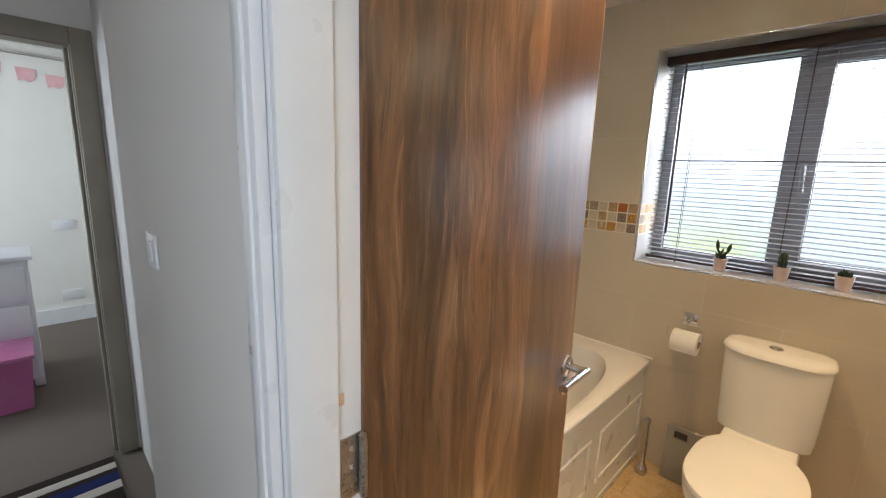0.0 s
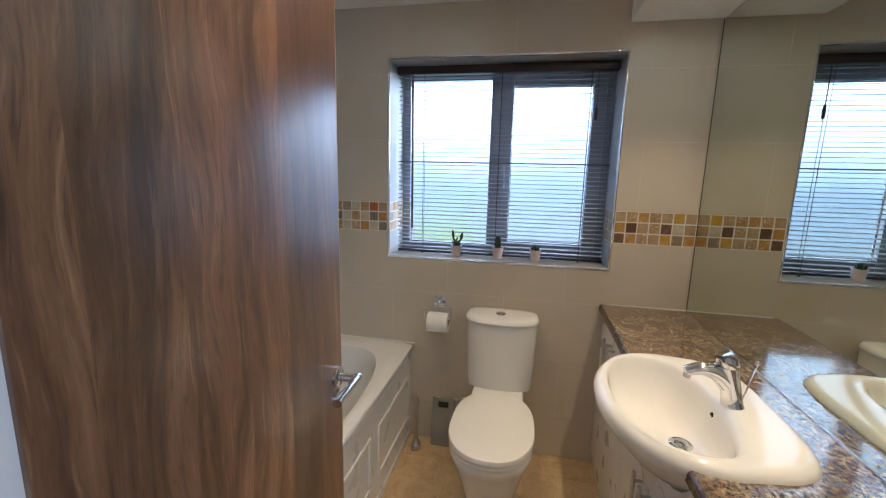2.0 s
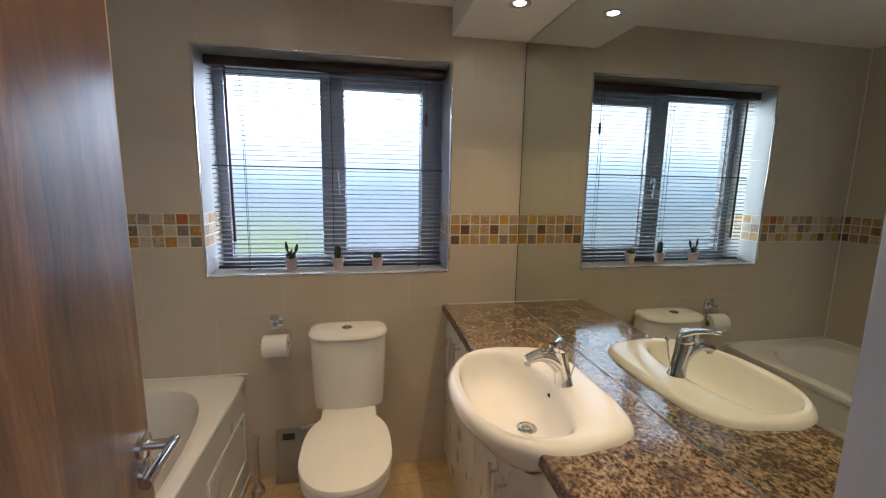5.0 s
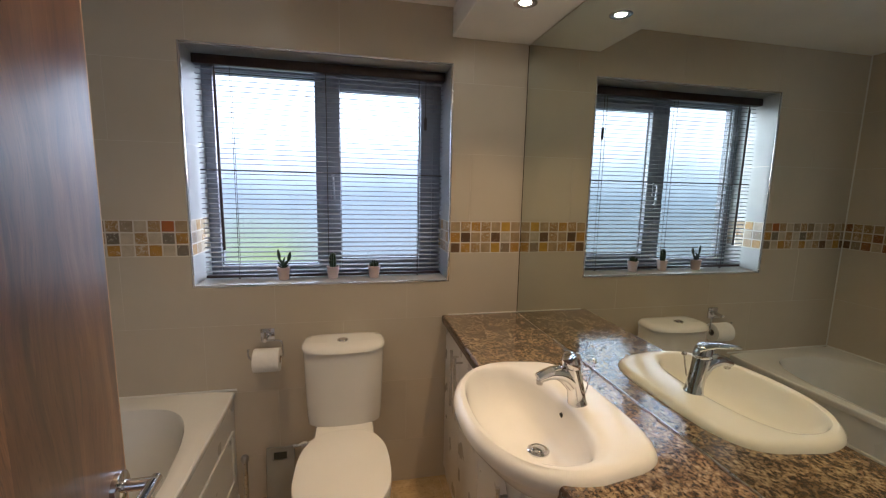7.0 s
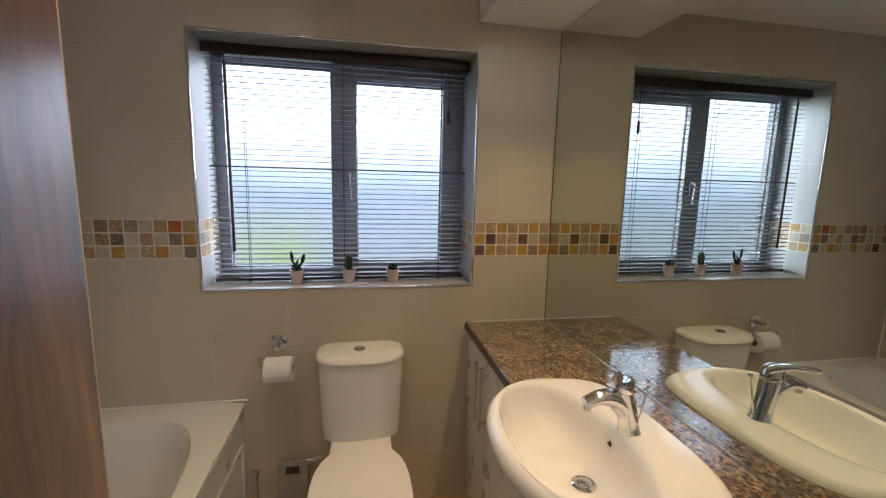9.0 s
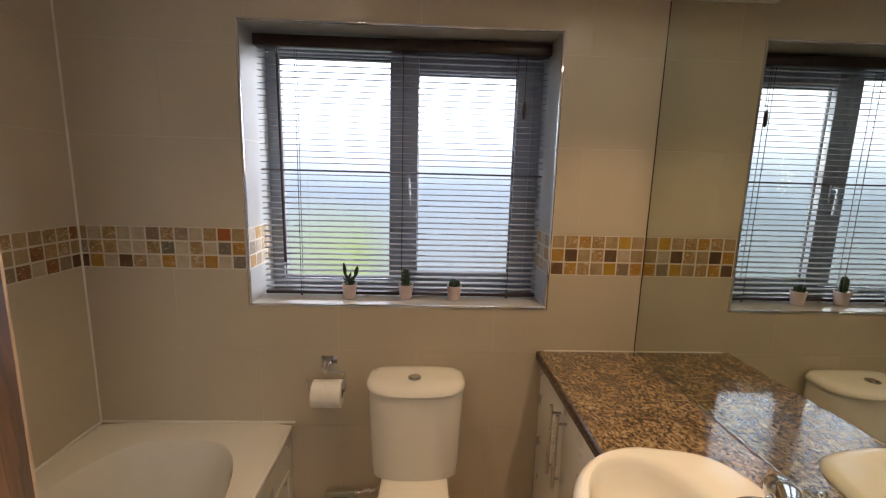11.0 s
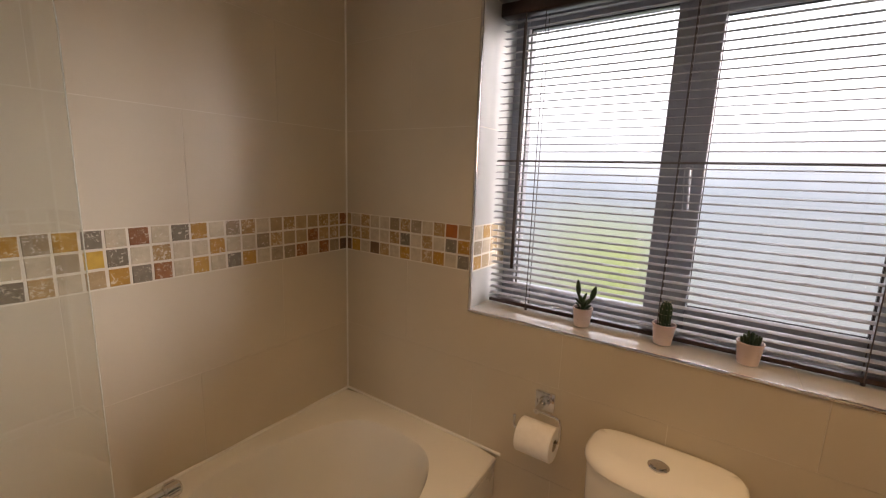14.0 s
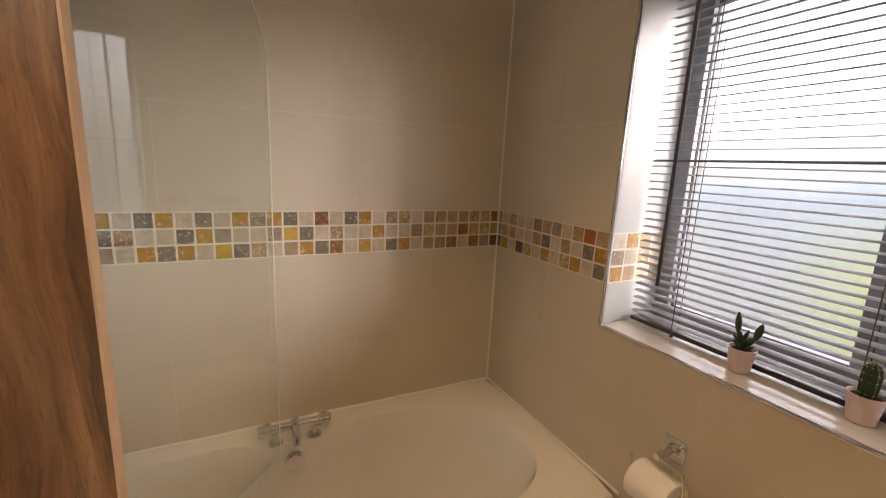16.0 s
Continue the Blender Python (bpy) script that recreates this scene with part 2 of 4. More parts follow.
M_CAB = mottled("white cabinet laminate", (0.72, 0.7, 0.68), (0.77, 0.75, 0.73), 4, 0.3, 60, 0.03)
M_CHROME = mottled("polished chrome", (0.74, 0.74, 0.76), (0.8, 0.8, 0.82), 20, 0.07, 200, 0.0, metal=1.0, spread=0.04)
M_STEEL = mottled("brushed steel", (0.5, 0.48, 0.46), (0.62, 0.6, 0.57), 60, 0.3, 300, 0.1, metal=1.0)
M_WALNUT = wood_mat("walnut veneer", (0.042, 0.017, 0.008), (0.235, 0.108, 0.046), (0.43, 0.25, 0.13))
M_TAUPE = mottled("taupe-grey timber", (0.24, 0.21, 0.165), (0.3, 0.265, 0.21), 6, 0.5, 70, 0.1)
M_LIPPING = mottled("pale wood lipping", (0.60, 0.42, 0.26), (0.72, 0.52, 0.34), 20, 0.5)
M_BROWN = mottled("dark brown blind wood", (0.022, 0.011, 0.009), (0.042, 0.02, 0.015), 20, 0.35, 120, 0.1)
M_SLAT = mottled("pale metallic slat", (0.27, 0.27, 0.29), (0.33, 0.33, 0.35), 8, 0.55, 90, 0.03)
M_CORD = Mat("dark cord", (0.09, 0.075, 0.07), 0.8).m
M_UPVC = mottled("grey window frame", (0.30, 0.315, 0.365), (0.34, 0.355, 0.405), 6, 0.3, 60, 0.03)
M_GRANITE = granite_mat()
M_EDGE = mottled("dark laminate edge", (0.04, 0.025, 0.018), (0.09, 0.055, 0.038), 60, 0.25, 200, 0.05)
M_FLOOR = floor_mat()
M_MIRROR = Mat("mirror silver", (0.66, 0.70, 0.64), 0.0, 1.0).m
M_PANE = glass_mat("window glass", (1, 1, 1))
M_SCREEN = glass_mat("shower screen glass", (0.95, 0.985, 0.965))
seal = Mat("clear plastic seal", (0.78, 0.8, 0.74), 0.35)
seal.set("Transmission Weight", 0.6)
M_SEAL = seal.m
M_SILICONE = Mat("white silicone", (0.8, 0.78, 0.74), 0.4).m
M_BULB = glow_mat("warm lamp glass", (1.0, 0.82, 0.56), 85.0)
M_BLACK = Mat("black opening", (0.012, 0.012, 0.012), 0.6).m
M_PAPER = mottled("white tissue paper", (0.8, 0.78, 0.75), (0.86, 0.84, 0.81), 40, 0.95, 160, 0.5)
M_CARD = Mat("grey card", (0.4, 0.33, 0.25), 0.9).m
M_POT = mottled("pale pink glazed pot", (0.66, 0.53, 0.52), (0.73, 0.6, 0.58), 20, 0.3, 90, 0.05)
M_SOIL = mottled("dark soil", (0.03, 0.02, 0.014), (0.07, 0.05, 0.035), 90, 0.95, 300, 0.8)
M_CACTUS = mottled("green cactus skin", (0.010, 0.028, 0.012), (0.03, 0.06, 0.024), 60, 0.5, 260, 0.3)
M_SPINE = Mat("pale cactus spines", (0.6, 0.56, 0.45), 0.8).m
M_SCALE = mottled("smoked glass", (0.27, 0.26, 0.235), (0.33, 0.32, 0.29), 6, 0.15, 60, 0.0)
M_LCD = Mat("dark display", (0.03, 0.035, 0.03), 0.2).m
M_CARPET = carpet_mat("grey-brown carpet", (0.15, 0.125, 0.105), (0.2, 0.17, 0.145))
M_RUG_W = carpet_mat("cream rug stripe", (0.55, 0.5, 0.44), (0.62, 0.57, 0.5))
M_RUG_N = carpet_mat("navy rug stripe", (0.02, 0.025, 0.09), (0.03, 0.04, 0.13))
M_RUG_B = carpet_mat("dark brown rug stripe", (0.03, 0.022, 0.02), (0.05, 0.036, 0.03))
M_CHEST = mottled("pale lilac-white furniture paint", (0.68, 0.68, 0.74), (0.73, 0.73, 0.78), 4, 0.4)
M_PINK = mottled("pink plastic", (0.42, 0.12, 0.28), (0.48, 0.16, 0.33), 6, 0.35)
M_PALEPINK = mottled("pale pink fabric", (0.75, 0.42, 0.45), (0.8, 0.5, 0.52), 20, 0.8)
MOSAIC = {
    "c": mosaic_mat("cream stone chip", (0.50, 0.42, 0.30), (0.58, 0.5, 0.38), (0.7, 0.64, 0.54), 0.02),
    "b": mosaic_mat("beige stone chip", (0.36, 0.25, 0.125), (0.45, 0.33, 0.18), (0.6, 0.53, 0.42), 0.03),
    "g": mosaic_mat("grey stone chip", (0.27, 0.20, 0.12), (0.36, 0.29, 0.20), (0.62, 0.54, 0.48), 0.05),
    "G": mosaic_mat("dark grey speckled chip", (0.17, 0.14, 0.10), (0.25, 0.21, 0.155), (0.6, 0.53, 0.43), 0.06),
    "o": mosaic_mat("ochre stone chip", (0.42, 0.215, 0.028), (0.5, 0.295, 0.055), (0.66, 0.55, 0.4), 0.06),
    "s": mosaic_mat("speckled ochre chip", (0.35, 0.215, 0.08), (0.44, 0.28, 0.11), (0.62, 0.54, 0.42), 0.10),
    "y": mosaic_mat("golden stone chip", (0.52, 0.31, 0.035), (0.58, 0.37, 0.06), (0.7, 0.5, 0.2), 0.0),
    "r": mosaic_mat("rust brown chip", (0.22, 0.08, 0.02), (0.3, 0.12, 0.035), (0.55, 0.45, 0.35), 0.07),
    "D": mosaic_mat("dark brown chip", (0.11, 0.06, 0.03), (0.16, 0.09, 0.045), (0.4, 0.33, 0.26), 0.03),
    "R": mosaic_mat("red-orange chip", (0.38, 0.11, 0.02), (0.42, 0.13, 0.03), (0.5, 0.25, 0.1), 0.0),
}

# ---- mesh helpers ----


def box(bm, x0, x1, y0, y1, z0, z1, bevel=0.0):
    vs = bmesh.ops.create_cube(bm, size=1.0)["verts"]
    for v in vs:
        v.co = Vector((x0 + (x1 - x0) * (v.co.x + 0.5), y0 + (y1 - y0) * (v.co.y + 0.5), z0 + (z1 - z0) * (v.co.z + 0.5)))
    if bevel:
        es = {e for v in vs for e in v.link_edges}
        bmesh.ops.bevel(bm, geom=list(es), offset=bevel, segments=2, affect="EDGES", profile=0.5)
    return bm


def loft(bm, rings, cap_start=True, cap_end=True):
    rows = [[bm.verts.new(p) for p in ring] for ring in rings]
    for a, b in zip(rows, rows[1:]):
        n = len(a)
        for i in range(n):
            bm.faces.new((a[i], a[(i + 1) % n], b[(i + 1) % n], b[i]))
    if cap_start:
        bm.faces.new(rows[0][::-1])
    if cap_end:
        bm.faces.new(rows[-1])
    return bm


def sweep(bm, path, radii, seg=12):
    """A round tube along a line of points, with a radius for each (or one for all)."""
    path = [Vector(p) for p in path]
    radii = radii if isinstance(radii, (list, tuple)) else [radii] * len(path)
    rings, side = [], None
    for i, p in enumerate(path):
        d = (path[min(i + 1, len(path) - 1)] - path[max(i - 1, 0)]).normalized()
        if side is None:
            side = d.orthogonal().normalized()
        side = (side - d * side.dot(d)).normalized()
        up = d.cross(side)
        rings.append([p + radii[i] * (math.cos(2 * math.pi * j / seg) * side + math.sin(2 * math.pi * j / seg) * up) for j in range(seg)])
    return loft(bm, rings)


def lathe(bm, x, y, profile, seg=32):
    """profile: (radius, z) from bottom to top."""
    return loft(bm, [[(x + r * math.cos(2 * math.pi * j / seg), y + r * math.sin(2 * math.pi * j / seg), z) for j in range(seg)] for r, z in profile])


def arc(cx, cy, r, a0, a1, n):
    return [(cx + r * math.cos(radians(a0 + (a1 - a0) * i / n)), cy + r * math.sin(radians(a0 + (a1 - a0) * i / n))) for i in range(n + 1)]


def smooth_path(pts, n=6):
    """Points of a smooth line through pts."""
    pts = [Vector(p) for p in pts]
    out = []
    for i in range(len(pts) - 1):
        p0, p1, p2, p3 = pts[max(i - 1, 0)], pts[i], pts[i + 1], pts[min(i + 2, len(pts) - 1)]
        for j in range(n):
            t = j / n
            out.append(0.5 * (2 * p1 + (p2 - p0) * t + (2 * p0 - 5 * p1 + 4 * p2 - p3) * t * t + (3 * p1 - p0 - 3 * p2 + p3) * t ** 3))
    return out + [pts[-1]]


def mesh_of(name, bm, mat, smooth=True):
    bmesh.ops.recalc_face_normals(bm, faces=bm.faces)
    me = bpy.data.meshes.new(name)
    if smooth:
        for f in bm.faces:
            f.smooth = True
        for e in bm.edges:
            if len(e.link_faces) == 2 and e.calc_face_angle(0) > radians(38):
                e.smooth = False
    bm.to_mesh(me)
    bm.free()
    me.materials.append(mat)
    return me


def part(name, bm, mat, parent=None, label="", smooth=True):
    ob = new(name, mesh_of(name, bm, mat, smooth))
    ob.parent = parent
    return tagged(ob, label)


def thing(name, label, category, group="", at=(0, 0, 0)):
    ob = new(name)
    ob.empty_display_size = 0.05
    ob.location = at
    return tagged(ob, label, category, group)


def structure(name, bm, mat, label, category="", smooth=False):
    return tagged(part(name, bm, mat, None, "", smooth), label, category, "", "structure")


def B(*a, **k):
    return box(bmesh.new(), *a, **k)


# ---- large structure ----
XL, XR, YD, YW, ZC = -1.36, 0.697, 0.302, 2.115, 2.25
WX0, WX1, WZ0, WZ1 = -0.766, 0.333, 1.030, 2.007
YF = 2.345
T = 0.0011

bm = bmesh.new()
for x0, x1, z0, z1 in ((XL - 0.1, WX0 - T, -0.1, 2.4), (WX1 + T, XR + 0.12, -0.1, 2.4), (WX0 - T, WX1 + T, -0.1, WZ0 - T), (WX0 - T, WX1 + T, WZ1 + T, 2.4)):
    box(bm, x0, x1, YW + T, 2.42, z0, z1)
wall_window = structure("wall_north", bm, M_GROUT, "tiled bathroom wall with the window in it", "wall")
wall_bath = structure("wall_west", B(XL - 0.12, XL - T, 0.20, YW + T, -0.1, 2.4), M_GROUT, "cream tiled wall along the bath", "wall")
structure("wall_east", B(XR + 0.006, XR + 0.12, 0.20, YW + T, -0.1, 2.4), M_GROUT, "plain wall behind the mirror", "wall")
JX0, JX1, YH = -0.484, 0.200, 0.187
bm = bmesh.new()
box(bm, -1.5, JX0 - 0.02, YH, YD, -0.1, 2.4)
box(bm, -2.43, -1.5, 0.275, 0.39, -0.1, 2.4)
box(bm, -1.5, -1.482, YD, 0.39, -0.1, 2.4)
box(bm, JX1 + 0.02, 1.6, YH, YD, -0.1, 2.4)
box(bm, JX0 - 0.02, JX1 + 0.02, YH, YD, 2.03, 2.4)
structure("wall_south", bm, M_HALLWALL, "painted partition wall with the bathroom doorway", "wall")
structure("floor", B(XL - 0.1, XR + 0.1, YD - 0.12, YW + 0.1, -0.1, -0.004), M_GROUT, "beige stone-effect tiled bathroom floor", "floor")
structure("ceiling", B(XL - 0.1, XR + 0.1, YD - 0.01, YW + 0.1, ZC, ZC + 0.1), M_CEIL, "white painted bathroom ceiling", "ceiling")
structure("ceiling_boxing", B(0.333, XR + 0.004, YD, YW - 0.001, 2.125, ZC - 0.002, bevel=0.004), M_CEIL, "white boxed-in soffit above the mirror", "ceiling")

# hall and bedroom
bm = B(-2.5, 1.7, -1.05, YD - 0.12, -0.1, -0.006)
box(bm, -2.5, -1.5, YD - 0.12, 0.3, -0.1, -0.006)
structure("hall_floor", bm, M_CARPET, "grey-brown fitted carpet", "floor")
structure("bedroom_floor", B(-5.0, -2.5, -2.3, 1.4, -0.1, -0.006), M_CARPET, "grey-brown fitted carpet in the bedroom", "floor")
structure("hall_ceiling", B(-2.5, 1.7, -1.05, YD - 0.011, 2.3, 2.4), M_CEIL, "white hall ceiling", "ceiling")
structure("bedroom_ceiling", B(-5.0, -2.5, -2.3, 1.4, 2.3, 2.4), M_CEIL, "white bedroom ceiling", "ceiling")
bm = bmesh.new()
# The opening is made up: it only holds the hall's added lamp.
for x0, x1, z0, z1 in ((-2.43, 0.4, -0.1, 2.4), (1.4, 1.7, -0.1, 2.4), (0.4, 1.4, -0.1, 0.95), (0.4, 1.4, 2.05, 2.4)):
    box(bm, x0, x1, -1.05, -0.95, z0, z1)
structure("hall_wall_south", bm, M_HALLWALL, "plain painted hall wall with an added opening for the fill lamp", "wall")
structure("hall_wall_east", B(1.6, 1.7, -0.95, YH + 0.1, -0.1, 2.4), M_HALLWALL, "plain painted hall end wall", "wall")
bm = bmesh.new()
box(bm, -2.53, -2.43, 0.207, 1.4, -0.1, 2.4)
box(bm, -2.53, -2.43, -2.3, -0.66, -0.1, 2.4)
box(bm, -2.53, -2.43, -0.66, 0.207, 1.915, 2.4)
structure("bedroom_wall_east", bm, M_HALLWALL, "painted wall with the bedroom doorway", "wall")
structure("bedroom_wall_west", B(-4.97, -4.87, -2.3, 1.4, -0.1, 2.4), M_PINKWALL, "pale painted bedroom wall", "wall")
structure("bedroom_wall_north", B(-5.0, -2.5, 1.3, 1.4, -0.1, 2.4), M_PINKWALL, "pale painted bedroom side wall", "wall")
structure("bedroom_wall_south", B(-5.0, -2.5, -2.3, -2.2, -0.1, 2.4), M_PINKWALL, "pale painted bedroom side wall", "wall")
structure("baseboard", B(-4.87, -4.854, -2.2, 1.3, -0.006, 0.13, bevel=0.004), M_PAINT, "white skirting board along the bedroom wall", "skirting")


def door_frame(name, label, x0, x1, y0, y1, top, along="y", mat=M_PAINT):
    """A lining with stops and architraves for an opening; along: the way that one walks through."""
    root = tagged(thing(name, label, "door frame"), kind="structure")
    sw = (lambda a, b, c, d, e, f: (a, b, c, d, e, f)) if along == "y" else (lambda a, b, c, d, e, f: (c, d, a, b, e, f))
    for nm, a, b in (("jamb", x0 - 0.02, x0), ("jamb", x1, x1 + 0.02)):
        part(nm, B(*sw(a, b, y0, y1, 0, top), bevel=0.002), mat, root)
    part("head", B(*sw(x0, x1, y0, y1, top, top + 0.02)), mat, root)
    for a, b in ((x0, x0 + 0.013), (x1 - 0.013, x1)):
        part("door_stop", B(*sw(a, b, y0, y1 - 0.045, 0, top), bevel=0.002), mat, root)
    for side, ya, yb in ((0, y0 - 0.016, y0), ):
        for a, b, c in ((x0 - 0.062, x0 - 0.008, -1), (x1 + 0.008, x1 + 0.062, 1)):
            bm = B(*sw(a, b, ya, yb, 0, top + 0.06), bevel=0.004)
            m = (a + b) / 2
            box(bm, *sw(m - 0.012, m + 0.012, ya - 0.004, ya + 0.002, 0, top + 0.06), bevel=0.002)
            part("architrave", bm, mat, root)
        part("architrave", B(*sw(x0 - 0.008, x1 + 0.008, ya, yb, top + 0.006, top + 0.06), bevel=0.004), mat, root)
    return root


door_frame("door_frame_1", "white gloss timber frame of the bathroom door", JX0, JX1, YH, YD, 2.01)
# Darker and browner than the bathroom door's frame.
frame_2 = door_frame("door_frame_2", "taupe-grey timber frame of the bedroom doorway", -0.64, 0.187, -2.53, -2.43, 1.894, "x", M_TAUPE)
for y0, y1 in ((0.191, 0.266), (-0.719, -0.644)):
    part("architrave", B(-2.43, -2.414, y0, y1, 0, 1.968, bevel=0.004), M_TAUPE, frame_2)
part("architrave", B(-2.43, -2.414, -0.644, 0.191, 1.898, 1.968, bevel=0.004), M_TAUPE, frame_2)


def rects_minus(x0, x1, z0, z1, hole):
    """The parts of a rectangle outside a rectangular hole."""
    if hole is None or x1 <= hole[0] or x0 >= hole[1] or z1 <= hole[2] or z0 >= hole[3]:
        return [(x0, x1, z0, z1)]
    a, b, c, d = hole
    out = []
    if x0 < a:
        out.append((x0, a, z0, z1))
    if x1 > b:
        out.append((b, x1, z0, z1))
    lo, hi = max(x0, a), min(x1, b)
    if z0 < c:
        out.append((lo, hi, z0, c))
    if z1 > d:
        out.append((lo, hi, d, z1))
    return [r for r in out if r[1] - r[0] > 0.004 and r[3] - r[2] > 0.004]


ROWS_Z = [(0.0, 0.221), (0.221, 0.535), (0.535, 0.847), (0.847, 1.157), (1.309, 1.622), (1.622, 1.936), (1.936, 2.25)]

# ---- window ----
window = tagged(thing("window_1", "grey-framed bathroom window, one fixed and one opening light", "window"), kind="structure")


def frame_bars(x0, x1, z0, z1, w, y0, y1, bevel=0.003):
    bm = bmesh.new()
    box(bm, x0, x0 + w, y0, y1, z0, z1, bevel)
    box(bm, x1 - w, x1, y0, y1, z0, z1, bevel)
    box(bm, x0 + w, x1 - w, y0, y1, z0, z0 + w, bevel)
    box(bm, x0 + w, x1 - w, y0, y1, z1 - w, z1, bevel)
    return bm


XM0, XM1 = -0.279, -0.206
part("window_frame", frame_bars(WX0 - 0.005, WX1 + 0.005, WZ0 - 0.006, WZ1 + 0.006, 0.050, YF, YF + 0.065), M_UPVC, window)
part("mullion", B(XM0, XM1, YF, YF + 0.065, WZ0 + 0.049, WZ1 - 0.049, bevel=0.003), M_UPVC, window)
sash = part("sash", frame_bars(XM1 - 0.022, WX1 - 0.038, WZ0 + 0.012, WZ1 - 0.028, 0.064, YF - 0.006, YF + 0.045, 0.005), M_UPVC, window)
for x0, x1, z0, z1, y in ((WX0 + 0.042, XM0 + 0.002, WZ0 + 0.042, WZ1 - 0.042, YF + 0.03), (XM1 + 0.040, WX1 - 0.10, WZ0 + 0.074, WZ1 - 0.09, YF + 0.032)):
    pane = part("pane", B(x0, x1, y, y + 0.005, z0, z1), M_PANE, window, "clear glass pane", False)
    pane.visible_shadow = False
bm = bmesh.new()
for x0, x1, z0, z1, y in ((WX0 + 0.047, XM0 - 0.002, WZ0 + 0.047, WZ1 - 0.047, YF + 0.018), (XM1 + 0.044, WX1 - 0.104, WZ0 + 0.078, WZ1 - 0.094, YF + 0.020)):
    for a, b, c, d in ((x0 - 0.004, x0, z0, z1), (x1, x1 + 0.004, z0, z1), (x0, x1, z0 - 0.004, z0), (x0, x1, z1, z1 + 0.004)):
        box(bm, a, b, y, y + 0.01, c, d)
part("gasket", bm, M_BLACK, window)
bm = B(-0.213, -0.193, YF - 0.024, YF - 0.013, 1.44, 1.52, bevel=0.003)
sweep(bm, smooth_path([(-0.203, YF - 0.022, 1.505), (-0.203, YF - 0.045, 1.50), (-0.198, YF - 0.05, 1.44), (-0.196, YF - 0.048, 1.39)]), 0.008, 10)
part("window_handle", bm, M_UPVC, sash, "grey lever handle")

# chrome edging round the reveal
bm = bmesh.new()
E9 = 0.010
for x0, x1, z0, z1 in ((WX0 - E9, WX0 - 0.0005, WZ0 - E9, WZ1 + E9), (WX1 + 0.0005, WX1 + E9, WZ0 - E9, WZ1 + E9), (WX0, WX1, WZ0 - E9, WZ0 - 0.0005), (WX0, WX1, WZ1 + 0.0005, WZ1 + E9)):
    box(bm, x0, x1, YW - 0.0035, YW + 0.005, z0, z1, 0.003)
tagged(part("tile_edging", bm, M_CHROME, None), "chrome tile edging round the window reveal", "trim", "", "structure")

# ---- blind ----
blind = thing("venetian_blind", "lowered venetian blind with open pale slats and dark brown rails", "blind", at=(-0.22, 2.235, 1.06))


def local(parent, ob):
    ob.matrix_parent_inverse = Matrix.Translation(parent.location).inverted()
    return ob


def child(name, bm, mat, parent, label="", smooth=True):
    return local(parent, part(name, bm, mat, parent, label, smooth))


BX0, BX1 = WX0 + 0.012, WX1 - 0.012
child("headrail", B(BX0 - 0.004, BX1 + 0.004, 2.205, 2.25, 1.958, 1.998, bevel=0.004), M_BROWN, blind, "dark brown wooden headrail")
child("bottom_rail", B(BX0, BX1, 2.222, 2.248, 1.038, 1.051, bevel=0.003), M_BROWN, blind, "dark brown bottom rail")
bm = bmesh.new()
rows = []
for i in range(7):
    u = -0.0125 + 0.025 * i / 6
    rows.append((u, 0.0018 * (1 - (u / 0.0125) ** 2) + 0.04 * u))
top = [[bm.verts.new((x, u, h)) for u, h in rows] for x in (BX0, BX1)]
low = [[bm.verts.new((x, u, h - 0.0009)) for u, h in rows] for x in (BX0, BX1)]
for i in range(6):
    bm.faces.new((top[0][i], top[1][i], top[1][i + 1], top[0][i + 1]))
    bm.faces.new((low[0][i + 1], low[1][i + 1], low[1][i], low[0][i]))
for i in (0, 6):
    bm.faces.new((top[0][i], low[0][i], low[1][i], top[1][i]))
slat_mesh = mesh_of("slat", bm, M_SLAT)
NS = 41
PITCH = (1.945 - 1.068) / (NS - 1)
dark_slat = slat_mesh.copy()
dark_slat.materials[0] = M_CORD
for i in range(NS):
    ob = new("slat", dark_slat if i == 21 else slat_mesh)
    ob.parent = blind
    dz = -0.006 if i == 21 else 0.0
    ob.location = (0.22, 0.0, 1.068 + PITCH * i + dz - 1.06)
    ob.rotation_euler = (radians(4 + 0.5 * math.sin(i * 1.7) + (9 if i == 21 else 0)), 0, radians(0.05 * math.sin(i * 2.3)))
for x in (-0.615, -0.22, 0.205):
    bm = bmesh.new()
    for y in (2.2215, 2.2485):
        sweep(bm, [(x, y, 1.04), (x, y, 1.96)], 0.0013, 6)
    child("ladder_cord", bm, M_CORD, blind)
bm = bmesh.new()
sweep(bm, [(-0.672, 2.208, 1.955), (-0.672, 2.206, 1.93)], 0.0025, 8)
sweep(bm, [(-0.672, 2.206, 1.93), (-0.668, 2.207, 1.17)], 0.0055, 8)
child("tilt_wand", bm, M_BROWN, blind, "dark hexagonal tilt wand")
bm = bmesh.new()
sweep(bm, [(0.232, 2.205, 1.957), (0.232, 2.204, 1.79)], 0.0012, 6)
lathe(bm, 0.232, 2.204, [(0.002, 1.795), (0.006, 1.785), (0.0075, 1.76), (0.006, 1.735), (0.003, 1.73)], 12)
child("lift_cord", bm, M_CORD, blind)
for x in (-0.615, 0.205):
    child("cord_button", lathe(bmesh.new(), x, 2.226, [(0.002, 1.0305), (0.005, 1.032), (0.005, 1.037), (0.002, 1.039)], 10), M_BROWN, blind)

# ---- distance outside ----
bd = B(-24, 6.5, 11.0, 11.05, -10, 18)
